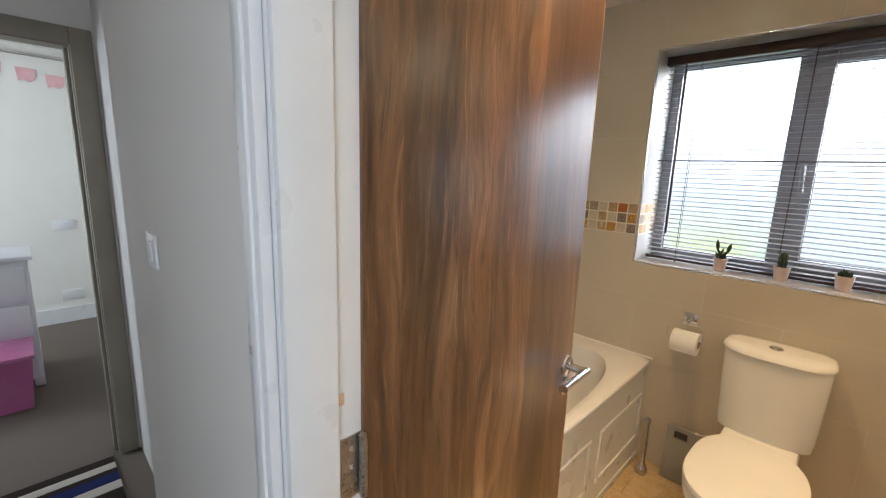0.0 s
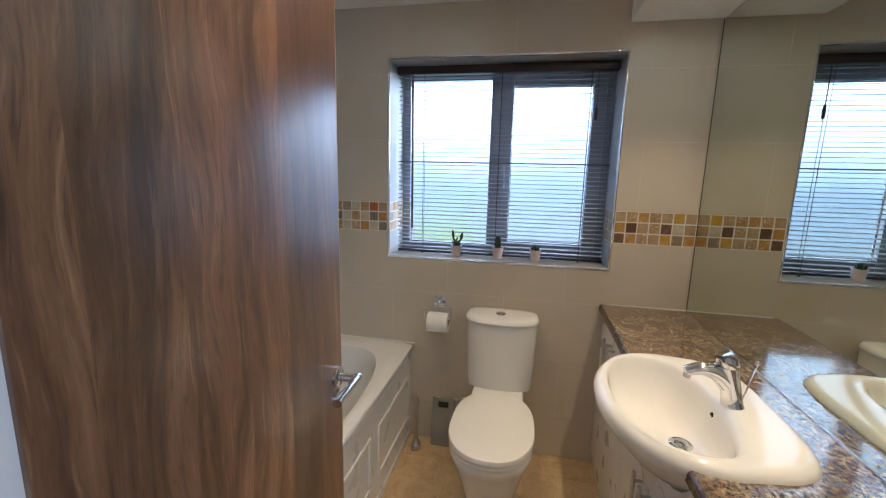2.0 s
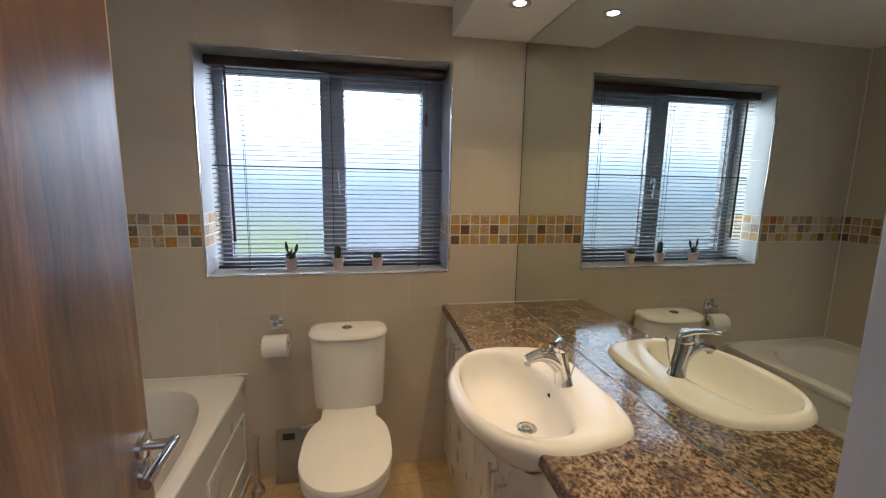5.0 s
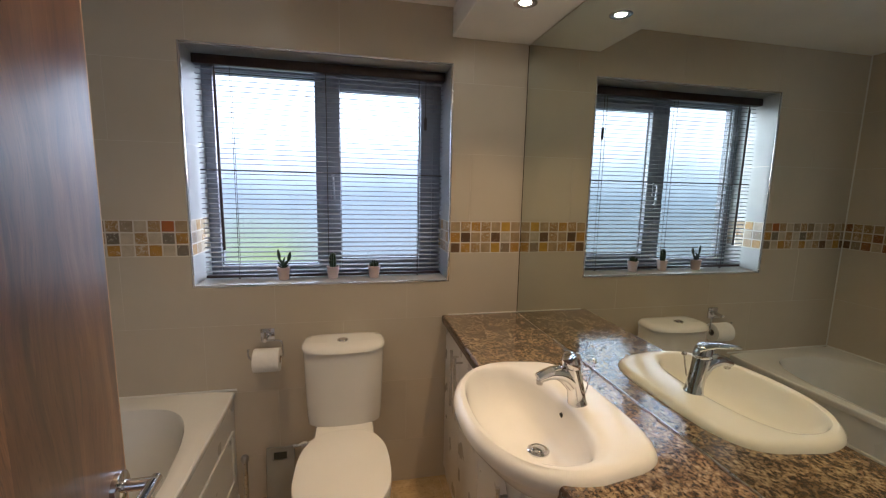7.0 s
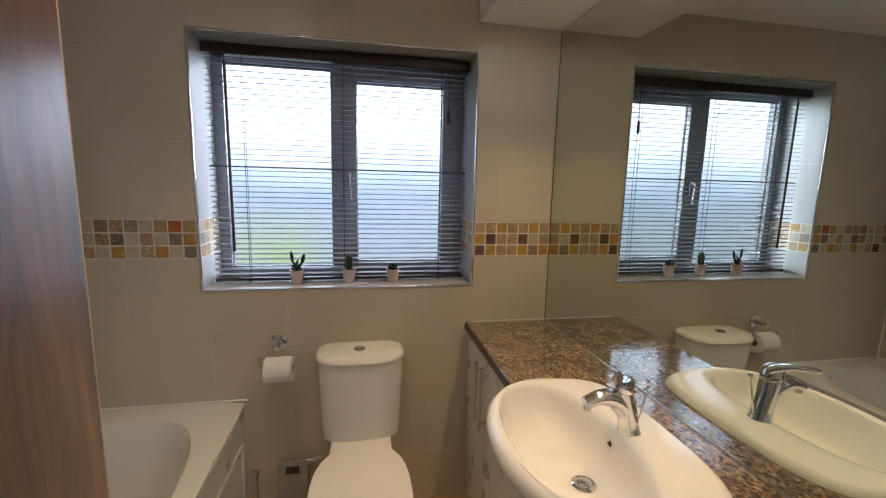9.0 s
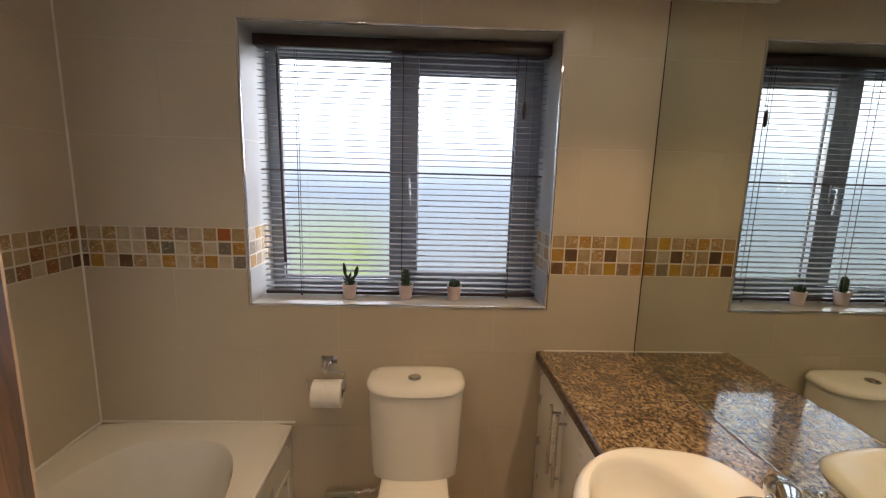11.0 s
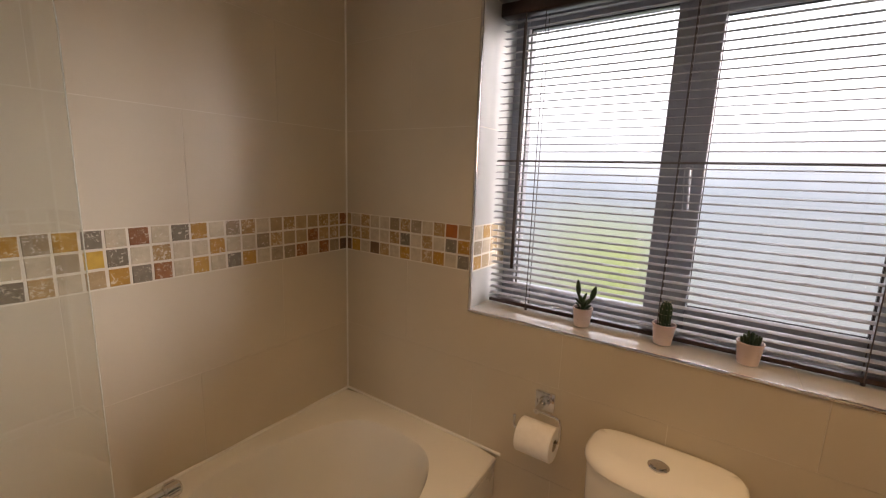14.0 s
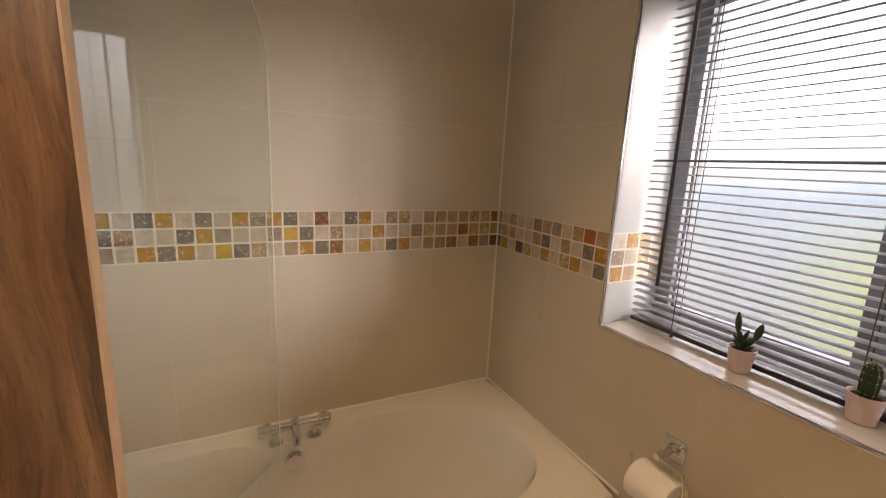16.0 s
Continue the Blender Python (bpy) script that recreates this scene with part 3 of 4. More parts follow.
tagged(part("backdrop", bd, backdrop_mat(), None, "", False), "glowing backdrop of an overcast garden beyond the window, haze painted in", "backdrop", "", "structure")
structure("ground", B(-400, 400, 2.6, 800, -3.1, -3.0), mottled("lawn", (0.05, 0.1, 0.025), (0.08, 0.14, 0.04), 0.6, 0.95), "green lawn outside", "ground")

# ---- mirror ----
mirror = thing("wall_mirror", "large frameless mirror covering the wall above the worktop", "mirror", at=(XR, 1.2, 0.9))
local(mirror, part("glass", B(XR, XR + 0.005, YD + 0.004, YW - 0.004, 0.8545, 2.121), M_MIRROR, mirror, "", False))
child("edge_strip", B(XR - 0.0026, XR - 0.0002, YD + 0.004, 1.72, 0.8544, 0.8590), M_STEEL, mirror, "thin steel edge strip")
child("edge_strip", B(XR - 0.0012, XR + 0.0055, YW - 0.0046, YW - 0.0012, 0.8545, 2.121), M_EDGE, mirror, "thin dark mirror edge")

# ---- worktop and cabinets ----
WT = 0.854
XF = 0.312
wt = thing("worktop", "brown granite-effect glossy laminate worktop under the mirror", "worktop", at=(0.5, 1.2, WT - 0.04))
XB = XF + 0.006
CY = 1.210
bm = bmesh.new()
box(bm, XB, XR - 0.001, YD + 0.002, CY - 0.36, WT - 0.038, WT)
box(bm, XB, XR - 0.001, CY + 0.36, YW - 0.002, WT - 0.038, WT)




def basin_ring(grow, z, shift=0.0, n=72):
    """A D-shaped outline with its straight side at the back."""
    pts = []
    for i in range(n):
        a = 2 * math.pi * i / n
        c, s = math.cos(a), math.sin(a)
        if c >= 0:
            u = abs(c) ** 0.30
            x = 0.405 + (0.214 + grow) * u
            y = CY + (0.306 + grow) * math.copysign(abs(s) ** 0.6, s) * (1 - 0.16 * u ** 1.5)
        else:
            x = 0.405 - (0.240 + grow) * abs(c) ** 0.93
            y = CY + (0.306 + grow) * math.copysign(abs(s) ** 0.93, s)
        pts.append((x + shift, y, z))
    return pts


def cutout(z, n=120):
    """The worktop round the basin: a rectangle with the basin's outline cut from it."""
    inner, outer = [], []
    cx = 0.48
    for x, y, _ in basin_ring(-0.010, z, 0.0, n):
        dx, dy = x - cx, y - CY
        k = min((XR - 0.001 - cx if dx > 0 else cx - XB) / max(abs(dx), 1e-6), 0.36 / max(abs(dy), 1e-6))
        outer.append((cx + dx * k, CY + dy * k, z))
        m = min(1.0, k)
        inner.append((cx + dx * m, CY + dy * m, z))
    return outer, inner


o0, i0 = cutout(WT - 0.038)
o1, i1 = cutout(WT)
loft(bm, [i0, o0, o1, i1, i0], False, False)
GAP = max(abs(p[1] - CY) for p, q in zip(i1, o1) if p[0] < XB + 0.0005 and abs(p[1] - q[1]) < 1e-6)
bmesh.ops.delete(bm, geom=[f for f in bm.faces if f.calc_area() < 1e-7 or all(v.co.x < XB + 0.0005 and abs(v.co.y - CY) < GAP + 0.001 for v in f.verts)], context="FACES")
child("top", bm, M_GRANITE, wt, "", False)
prof = [(XF + 0.008, WT - 0.0385), (XF + 0.002, WT - 0.036), (XF - 0.001, WT - 0.03), (XF - 0.001, WT - 0.01), (XF + 0.001, WT - 0.004), (XF + 0.006, WT - 0.0005), (XF + 0.009, WT + 0.0004), (XF + 0.009, WT - 0.0385)]
for ya, yb in ((YD + 0.0015, CY - GAP - 0.002), (CY + GAP + 0.002, YW - 0.0015)):
    child("front_edge", loft(bmesh.new(), [[(x, y, z) for x, z in prof] for y in (ya, yb)]), M_EDGE, wt, "dark rounded front edge")
child("seal", B(XF + 0.03, XR - 0.002, YW - 0.0055, YW - 0.0022, WT, WT + 0.004), M_SILICONE, wt, "white sealant line")


def cabinet(y0, y1, top, body_top, handle_z):
    cab = thing("vanity_cabinet", "white laminate vanity cabinet with two doors under the worktop", "cabinet", "vanity cabinets", at=(0.5, (y0 + y1) / 2, 0))
    child("body", B(0.352, XR - 0.002, y0 + 0.001, y1 - 0.001, 0.0, body_top), M_CAB, cab)
    child("plinth", B(0.345, 0.3515, y0 + 0.001, y1 - 0.001, 0.0, 0.06), M_CAB, cab)
    ym = (y0 + y1) / 2
    for a, b, hy in ((y0, ym, ym - 0.032), (ym, y1, ym + 0.032)):
        d = child("door", B(0.333, 0.3512, a + 0.0015, b - 0.0015, 0.062, top, bevel=0.0015), M_CAB, cab)
        bm = bmesh.new()
        sweep(bm, [(0.301, hy, handle_z - 0.125), (0.301, hy, handle_z + 0.125)], 0.006, 12)
        for dz in (-0.096, 0.096):
            sweep(bm, [(0.301, hy, handle_z + dz), (0.333, hy, handle_z + dz)], 0.0045, 10)
        h = part("handle", bm, M_STEEL, d, "brushed steel bar handle")
    return cab


cabinet(1.542, YW - 0.004, WT - 0.046, WT - 0.039, 0.65)
middle = cabinet(0.888, 1.542, 0.655, 0.62, 0.475)
under = [(0.275, 0.800), (0.25, 0.778), (0.215, 0.744), (0.165, 0.713), (0.105, 0.695), (0.0, 0.689)]
apron = [(0.8895, 0.657), (1.5405, 0.657), (1.5405, WT - 0.046), (CY + 0.284, WT - 0.046)] + [(CY + d, z) for d, z in under] + [(CY - d, z) for d, z in reversed(under[:-1])] + [(CY - 0.284, WT - 0.046), (0.8895, WT - 0.046)]
child("apron_panel", loft(bmesh.new(), [[(x, y, z) for y, z in apron] for x in (0.334, 0.3512)]), M_CAB, middle, "", False)
cabinet(YD + 0.003, 0.888, WT - 0.046, WT - 0.039, 0.65)

# ---- basin ----
basin = thing("wash_basin", "white ceramic semi-recessed wash basin set into the worktop", "basin", at=(0.40, 1.195, 0.85))
def bowl_ring(k, z, dx=0.0, n=72):
    pts = []
    for i in range(n):
        a = 2 * math.pi * i / n
        c, s = math.cos(a), math.sin(a)
        rx = 0.112 if c > 0 else 0.160
        pts.append((0.366 + dx + k * rx * math.copysign(abs(c) ** 0.8, c), CY + k * 0.25 * math.copysign(abs(s) ** 0.9, s), z))
    return pts


def mixr(a, b, t, z):
    return [(p[0] * (1 - t) + q[0] * t, p[1] * (1 - t) + q[1] * t, z) for p, q in zip(a, b)]


o = basin_ring(0, 0)
i1 = bowl_ring(1, 0)
rings = [bowl_ring(0.16, 0.694, 0.03), bowl_ring(0.42, 0.70, 0.03), bowl_ring(0.66, 0.718, 0.022), bowl_ring(0.86, 0.748, 0.012), bowl_ring(1.0, 0.782, 0.004), mixr(o, i1, 0.55, 0.806), mixr(o, i1, 0.22, 0.822), mixr(o, i1, 0.06, 0.831), basin_ring(-0.002, 0.839), basin_ring(0.0, 0.848), basin_ring(-0.003, 0.859), basin_ring(-0.009, 0.8675), basin_ring(-0.017, 0.873), basin_ring(-0.026, 0.875), mixr(o, i1, 0.5, 0.8754), mixr(o, i1, 0.72, 0.8750), mixr(o, i1, 0.87, 0.8733), mixr(o, i1, 0.95, 0.8690), bowl_ring(0.992, 0.860), bowl_ring(0.97, 0.841), bowl_ring(0.92, 0.810, 0.002), bowl_ring(0.84, 0.782, 0.006), bowl_ring(0.70, 0.758, 0.012), bowl_ring(0.50, 0.742, 0.018), bowl_ring(0.30, 0.736, 0.022), bowl_ring(0.10, 0.734, 0.024)]
child("bowl", loft(bmesh.new(), rings), M_PORC, basin)
bm = bmesh.new()
lathe(bm, 0.398, CY - 0.008, [(0.031, 0.734), (0.031, 0.739), (0.026, 0.742), (0.021, 0.7405)], 28)
lathe(bm, 0.398, CY - 0.008, [(0.018, 0.738), (0.019, 0.743), (0.014, 0.7455), (0.002, 0.746)], 24)
child("waste_plug", bm, M_CHROME, basin, "chrome pop-up waste")
bm = bmesh.new()
sweep(bm, [(0.480, CY + 0.01, 0.829), (0.4695, CY + 0.01, 0.825)], [0.0065, 0.0065], 18)
child("overflow", bm, M_BLACK, basin, "dark overflow hole")
bm = bmesh.new()
lathe(bm, 0.372, CY, [(0.055, 0.60), (0.06, 0.63), (0.075, 0.67), (0.095, 0.702)], 36)
child("trap_cover", bm, M_PORC, basin)

TX, TY = 0.506, 1.197
tap = thing("basin_mixer_tap", "polished chrome single-lever mixer tap on the basin", "tap", at=(TX, TY, 0.874))
LEAN = -0.20
tap_at = lambda h: (TX + LEAN * h, TY + 0.03 * h, 0.874 + h)


def leaning(bm, profile, seg=28):
    """Round rings along the tap's leaning axis; profile: (radius, height over the basin)."""
    return loft(bm, [[(tap_at(h)[0] + r * math.cos(2 * math.pi * j / seg), tap_at(h)[1] + r * math.sin(2 * math.pi * j / seg), tap_at(h)[2]) for j in range(seg)] for r, h in profile])


child("tap_body", leaning(bmesh.new(), [(0.0275, -0.002), (0.0275, 0.003), (0.0255, 0.006), (0.0245, 0.03), (0.0235, 0.07), (0.0240, 0.098), (0.0240, 0.104)]), M_CHROME, tap)


def flat_arm(path, widths, thick, seg=16):
    """A flattened, rounded arm along a line in the x-z plane."""
    rings = []
    path = [Vector(p) for p in path]
    for i, p in enumerate(path):
        d = (path[min(i + 1, len(path) - 1)] - path[max(i - 1, 0)]).normalized()
        side = Vector((0, 0, 1)).cross(d).normalized()
        up = d.cross(side)
        rings.append([p + side * widths[i] * math.cos(2 * math.pi * j / seg) + up * thick[i] * math.sin(2 * math.pi * j / seg) for j in range(seg)])
    return loft(bmesh.new(), rings)


sp_path = smooth_path([(0.492, 1.199, 0.935), (0.462, 1.201, 0.958), (0.425, 1.201, 0.966), (0.384, 1.201, 0.954)], 5)
n = len(sp_path)
child("spout", flat_arm(sp_path, [0.0235 - 0.006 * i / n for i in range(n)], [0.030 - 0.019 * i / n for i in range(n)]), M_CHROME, tap)
child("aerator", sweep(bmesh.new(), [(0.391, 1.201, 0.950), (0.389, 1.201, 0.937)], [0.0105, 0.0095], 16), M_STEEL, tap)
lv = smooth_path([(0.492, 1.203, 1.004), (0.470, 1.180, 1.020), (0.448, 1.152, 1.028), (0.427, 1.128, 1.030)], 5)
n = len(lv)
bm = flat_arm(lv, [0.021 - 0.010 * i / n for i in range(n)], [0.012 - 0.009 * i / n for i in range(n)])
leaning(bm, [(0.0235, 0.1045), (0.0262, 0.108), (0.0268, 0.118), (0.0250, 0.132), (0.0190, 0.143), (0.010, 0.148), (0.002, 0.1495)])
child("lever", bm, M_CHROME, tap)
bm = sweep(bmesh.new(), [(0.526, 1.197, 0.885), (0.550, 1.199, 0.990)], 0.0022, 8)
bmesh.ops.create_uvsphere(bm, u_segments=12, v_segments=8, radius=0.007, matrix=Matrix.Translation((0.5505, 1.199, 0.995)))
child("pop_up_rod", bm, M_CHROME, tap)

# ---- toilet ----
wc = thing("toilet", "white close-coupled ceramic toilet with the lid closed", "toilet", at=(-0.15, 1.8, 0))
TCX = -0.15


def cis_ring(hw, yf, z, yb=2.106, n=48):
    """Rounded front, flat back."""
    pts = []
    for i in range(n):
        a = 2 * math.pi * i / n
        c, s = math.cos(a), math.sin(a)
        x = TCX + hw * math.copysign(abs(c) ** 0.66, c)
        ym = yb - 0.09
        y = ym + ((yb - ym) * abs(s) ** 0.35 if s > 0 else -(ym - yf) * abs(s) ** 0.9)
        pts.append((x, y, z))
    return pts


cist = child("cistern", loft(bmesh.new(), [cis_ring(0.150, 1.956, 0.416), cis_ring(0.158, 1.942, 0.425), cis_ring(0.162, 1.932, 0.47), cis_ring(0.168, 1.92, 0.62), cis_ring(0.172, 1.912, 0.755), cis_ring(0.171, 1.913, 0.763)]), M_PORC, wc)
child("cistern_lid", loft(bmesh.new(), [cis_ring(0.170, 1.917, 0.763), cis_ring(0.177, 1.906, 0.766), cis_ring(0.1785, 1.904, 0.772), cis_ring(0.176, 1.908, 0.782), cis_ring(0.166, 1.922, 0.791), cis_ring(0.14, 1.95, 0.7975, 2.085), cis_ring(0.07, 1.99, 0.800, 2.06)]), M_PORC, wc)
bm = bmesh.new()
lathe(bm, TCX - 0.005, 1.992, [(0.024, 0.7985), (0.024, 0.8025), (0.021, 0.8045), (0.019, 0.8035)], 28)
bt = child("flush_button", bm, M_CHROME, wc, "chrome dual flush button")
bm = bmesh.new()
for a0, a1 in ((100, 260), (-80, 80)):
    ring = [(TCX - 0.005 + 0.0165 * math.cos(radians(a)), 1.992 + 0.0165 * math.sin(radians(a))) for a in range(a0, a1 + 1, 10)]
    loft(bm, [[(x, y, 0.803) for x, y in ring], [(x, y, 0.8062) for x, y in ring]])
child("button_half", bm, M_CHROME, wc)


def seat_ring(k, z, n=64, dy=0.0):
    """Egg outline of the seat, straight at the hinge."""
    pts = []
    for i in range(n):
        a = 2 * math.pi * i / n
        c, s = math.cos(a), math.sin(a)
        x = 0.176 * math.copysign(abs(c) ** 0.9, c)
        if s > 0:
            y = 0.288 * abs(s) ** 0.62
            x = 0.176 * math.copysign(abs(c) ** 0.52, c) * (1 - 0.22 * s * s)
        else:
            y = -0.215 * abs(s) ** 0.95
        pts.append((TCX + k * x, 1.622 + dy + k * y, z))
    return pts


child("seat_lid", loft(bmesh.new(), [seat_ring(0.985, 0.410), seat_ring(1.0, 0.413), seat_ring(1.0, 0.424), seat_ring(0.985, 0.431), seat_ring(0.93, 0.434), seat_ring(0.5, 0.4365)]), M_PORC, wc)
child("seat", loft(bmesh.new(), [seat_ring(0.97, 0.389), seat_ring(0.99, 0.393), seat_ring(0.99, 0.404), seat_ring(0.97, 0.4085)]), M_PORC, wc)


def foot_ring(k, z, w=0.105, y0=1.53, y1=2.05, n=64):
    pts = []
    for i in range(n):
        a = 2 * math.pi * i / n
        c, s = math.cos(a), math.sin(a)
        pts.append((TCX + k * w * math.copysign(abs(c) ** 0.6, c), (y0 + y1) / 2 + k * (y1 - y0) / 2 * math.copysign(abs(s) ** 0.6, s), z))
    return pts


def blend(a, b, t):
    return [tuple(p[j] * (1 - t) + q[j] * t for j in range(3)) for p, q in zip(a, b)]


fr, sr = foot_ring(1, 0.10), seat_ring(0.9, 0.30, dy=0.03)
child("pan", loft(bmesh.new(), [foot_ring(1.05, 0.0), foot_ring(1.05, 0.02), foot_ring(0.98, 0.05), fr, blend(fr, sr, 0.35), blend(fr, sr, 0.75), seat_ring(0.945, 0.335, dy=0.01), seat_ring(0.975, 0.365), seat_ring(0.975, 0.38), seat_ring(0.95, 0.388)]), M_PORC, wc)
child("pan_deck", B(TCX - 0.125, TCX + 0.125, 1.86, 2.08, 0.33, 0.4275, bevel=0.02), M_PORC, wc)
bm = sweep(bmesh.new(), smooth_path([(TCX - 0.10, 2.07, 0.43), (TCX - 0.12, 2.075, 0.34), (TCX - 0.15, 2.075, 0.285), (TCX - 0.21, 2.07, 0.275), (TCX - 0.235, 2.07, 0.275)]), 0.0075, 10)
sweep(bm, [(TCX - 0.175, 2.0725, 0.279), (TCX - 0.20, 2.071, 0.276)], 0.0125, 8)
child("supply_pipe", bm, M_STEEL, wc, "steel water supply pipe")

# ---- bath ----
bath = thing("bath", "white acrylic bath with a cream moulded side panel", "bath", at=(-0.99, 1.2, 0))
BX, BY0, BY1, BR = -0.622, YD + 0.003, YW - 0.003, 0.548
bcx, bcy = (XL + BX) / 2, (BY0 + BY1) / 2
N = 120


def rect_ring(inset, z, n=N):
    hx, hy = (BX - XL) / 2 - 0.001 - inset, (BY1 - BY0) / 2 - inset
    pts = []
    for i in range(n):
        a = 2 * math.pi * i / n
        c, s = math.cos(a), math.sin(a)
        k = min(1 / max(abs(c), 1e-6), 1 / max(abs(s), 1e-6))
        r = 0.985 + 0.015 * min(1, abs(abs(c) - abs(s)) * 6)
        pts.append((bcx + hx * c * k * r, bcy + hy * s * k * r, z))
    return pts


def tub_ring(k, z, dy=0.0, n=N):
    pts = []
    for i in range(n):
        a = 2 * math.pi * i / n
        c, s = math.cos(a), math.sin(a)
        t = (abs(c) ** 3.2 + abs(s) ** 3.2) ** (-1 / 3.2)
        x, y = 0.303 * k * c * t, 0.80 * (1 - (1 - k) * 0.55) * s * t
        if c < 0:
            x += 0.055 * math.exp(-((y - 0.075) / 0.16) ** 4)
        pts.append((bcx + 0.004 + x, bcy + y + dy, z))
    return pts


rr, tr = rect_ring(0.02, 0.55), tub_ring(1.0, 0.55)
child("tub", loft(bmesh.new(), [rect_ring(0.003, BR - 0.032), rect_ring(0.0, BR - 0.02), rect_ring(0.0, BR - 0.006), rect_ring(0.005, BR), mixr(rr, tr, 0.35, BR + 0.0005), mixr(rr, tr, 0.85, BR - 0.001), tub_ring(1.0, BR - 0.006), tub_ring(0.985, BR - 0.02), tub_ring(0.955, 0.46), tub_ring(0.90, 0.33), tub_ring(0.83, 0.23), tub_ring(0.72, 0.175), tub_ring(0.55, 0.16), tub_ring(0.2, 0.152)], cap_start=False), M_ACRYL, bath)
pn = child("side_panel", B(-0.652, -0.640, BY0 + 0.002, BY1 - 0.001, 0.0, BR - 0.022), M_PANEL, bath, "cream moulded bath panel")
for y0, y1 in ((1.60, 2.07), (1.02, 1.51), (0.44, 0.93)):
    bm = bmesh.new()
    for a, b, c, d in ((y0, y1, 0.36, 0.378), (y0, y1, 0.13, 0.148), (y0, y0 + 0.018, 0.148, 0.36), (y1 - 0.018, y1, 0.148, 0.36)):
        box(bm, -0.6415, -0.6325, a, b, c, d, 0.003)
    child("panel_moulding", bm, M_PANEL, bath)
child("plinth_strip", B(-0.641, -0.634, BY0 + 0.002, BY1 - 0.001, 0.0, 0.035, bevel=0.002), M_PANEL, bath)
bm = bmesh.new()
sweep(bm, [(XL + 0.002, y, BR + 0.001 + 0.0012 * math.sin(y * 23)) for y in np.linspace(BY0, BY1, 40)], 0.0055, 8)
sweep(bm, [(x, YW - 0.001, BR + 0.001) for x in np.linspace(XL, BX, 20)], 0.0055, 8)
child("sealant", bm, M_SILICONE, bath, "white silicone bead")
bm = bmesh.new()
sweep(bm, [(-1.222, 1.272, 0.487), (-1.203, 1.272, 0.484)], [0.034, 0.031], 28)
child("overflow_cover", bm, M_CHROME, bath, "round chrome overflow cover")

bt = thing("bath_mixer_tap", "chrome bar mixer on the bath's wall-side rim", "tap", at=(-1.247, 1.278, 0.55))
bm = bmesh.new()
sweep(bm, [(-1.247, 1.2, 0.597), (-1.247, 1.358, 0.597)], 0.0145, 18)
child("bar", bm, M_CHROME, bt)
for y in (1.186, 1.37):
    bm = bmesh.new()
    s = -1 if y < 1.278 else 1
    sweep(bm, [(-1.247, y - s * 0.017, 0.597), (-1.247, y - s * 0.012, 0.597), (-1.247, y + s * 0.02, 0.597), (-1.247, y + s * 0.026, 0.597)], [0.017, 0.021, 0.021, 0.015], 18)
    for a in range(6):
        an = radians(60 * a)
        box(bm, -1.247 + 0.02 * math.cos(an) - 0.004, -1.247 + 0.02 * math.cos(an) + 0.004, y - 0.01, y + 0.016, 0.597 + 0.02 * math.sin(an) - 0.004, 0.597 + 0.02 * math.sin(an) + 0.004)
    child("control_knob", bm, M_CHROME, bt)
    bm = bmesh.new()
    lathe(bm, -1.247, y - s * 0.03, [(0.026, 0.546), (0.025, 0.551), (0.012, 0.556), (0.012, 0.59)], 20)
    child("tap_leg", bm, M_CHROME, bt)
bm = bmesh.new()
sweep(bm, smooth_path([(-1.247, 1.278, 0.597), (-1.212, 1.278, 0.60), (-1.184, 1.278, 0.590), (-1.175, 1.278, 0.572)]), 0.0135, 16)
lathe(bm, -1.247, 1.278, [(0.013, 0.60), (0.013, 0.622), (0.010, 0.628), (0.003, 0.63)], 16)
child("spout", bm, M_CHROME, bt)

bm = bmesh.new()
sweep(bm, [(XL + 0.001, YW - 0.001, BR), (XL + 0.001, YW - 0.001, ZC)], 0.0042, 8)
tagged(part("corner_sealant", bm, M_SILICONE, None), "white sealant line in the tiled corner", "trim", "", "structure")

# ---- shower screen ----
screen = thing("bath_screen", "frameless clear glass shower screen folded in over the bath", "shower screen", at=(-0.632, 0.748, 0.56))
P0, P1 = Vector((-0.632, 0.748, 0)), Vector((-1.136, 1.221, 0))
ux = (P1 - P0).normalized()
nx = Vector((-ux.y, ux.x, 0))
L = (P1 - P0).length
ZB, ZT, RC = 0.575, 1.93, 0.22
outline = [(0.0, ZB), (L, ZB)] + arc(L - RC, ZT - RC, RC, 0, 90, 10) + [(0.0, ZT)]
bm = loft(bmesh.new(), [[tuple(P0 + ux * u + nx * d + Vector((0, 0, z))) for u, z in outline] for d in (-0.0025, 0.0025)])
sg = child("hinged_pane", bm, M_SCREEN, screen, "clear glass with a rounded top corner")
sg.visible_shadow = False
edge = [(L + 0.001, ZB)] + arc(L - RC, ZT - RC, RC + 0.001, 0, 90, 10)
bm = bmesh.new()
sweep(bm, [tuple(P0 + ux * u + Vector((0, 0, z))) for u, z in edge], 0.0024, 8)
child("edge_seal", bm, M_SEAL, screen, "pale edge seal")
bm = B(-0.6345, -0.6295, YD + 0.004, 0.743, ZB, ZT)
sf = child("fixed_pane", bm, M_SCREEN, screen)
sf.visible_shadow = False
child("wall_profile", B(-0.644, -0.620, YD, YD + 0.018, ZB - 0.01, ZT + 0.005, bevel=0.002), M_CHROME, screen, "chrome wall profile")
bm = bmesh.new()
sweep(bm, [(-0.632, 0.747, ZB), (-0.632, 0.747, ZT)], 0.007, 10)
child("hinge_rail", bm, M_CHROME, screen)
bm = bmesh.new()
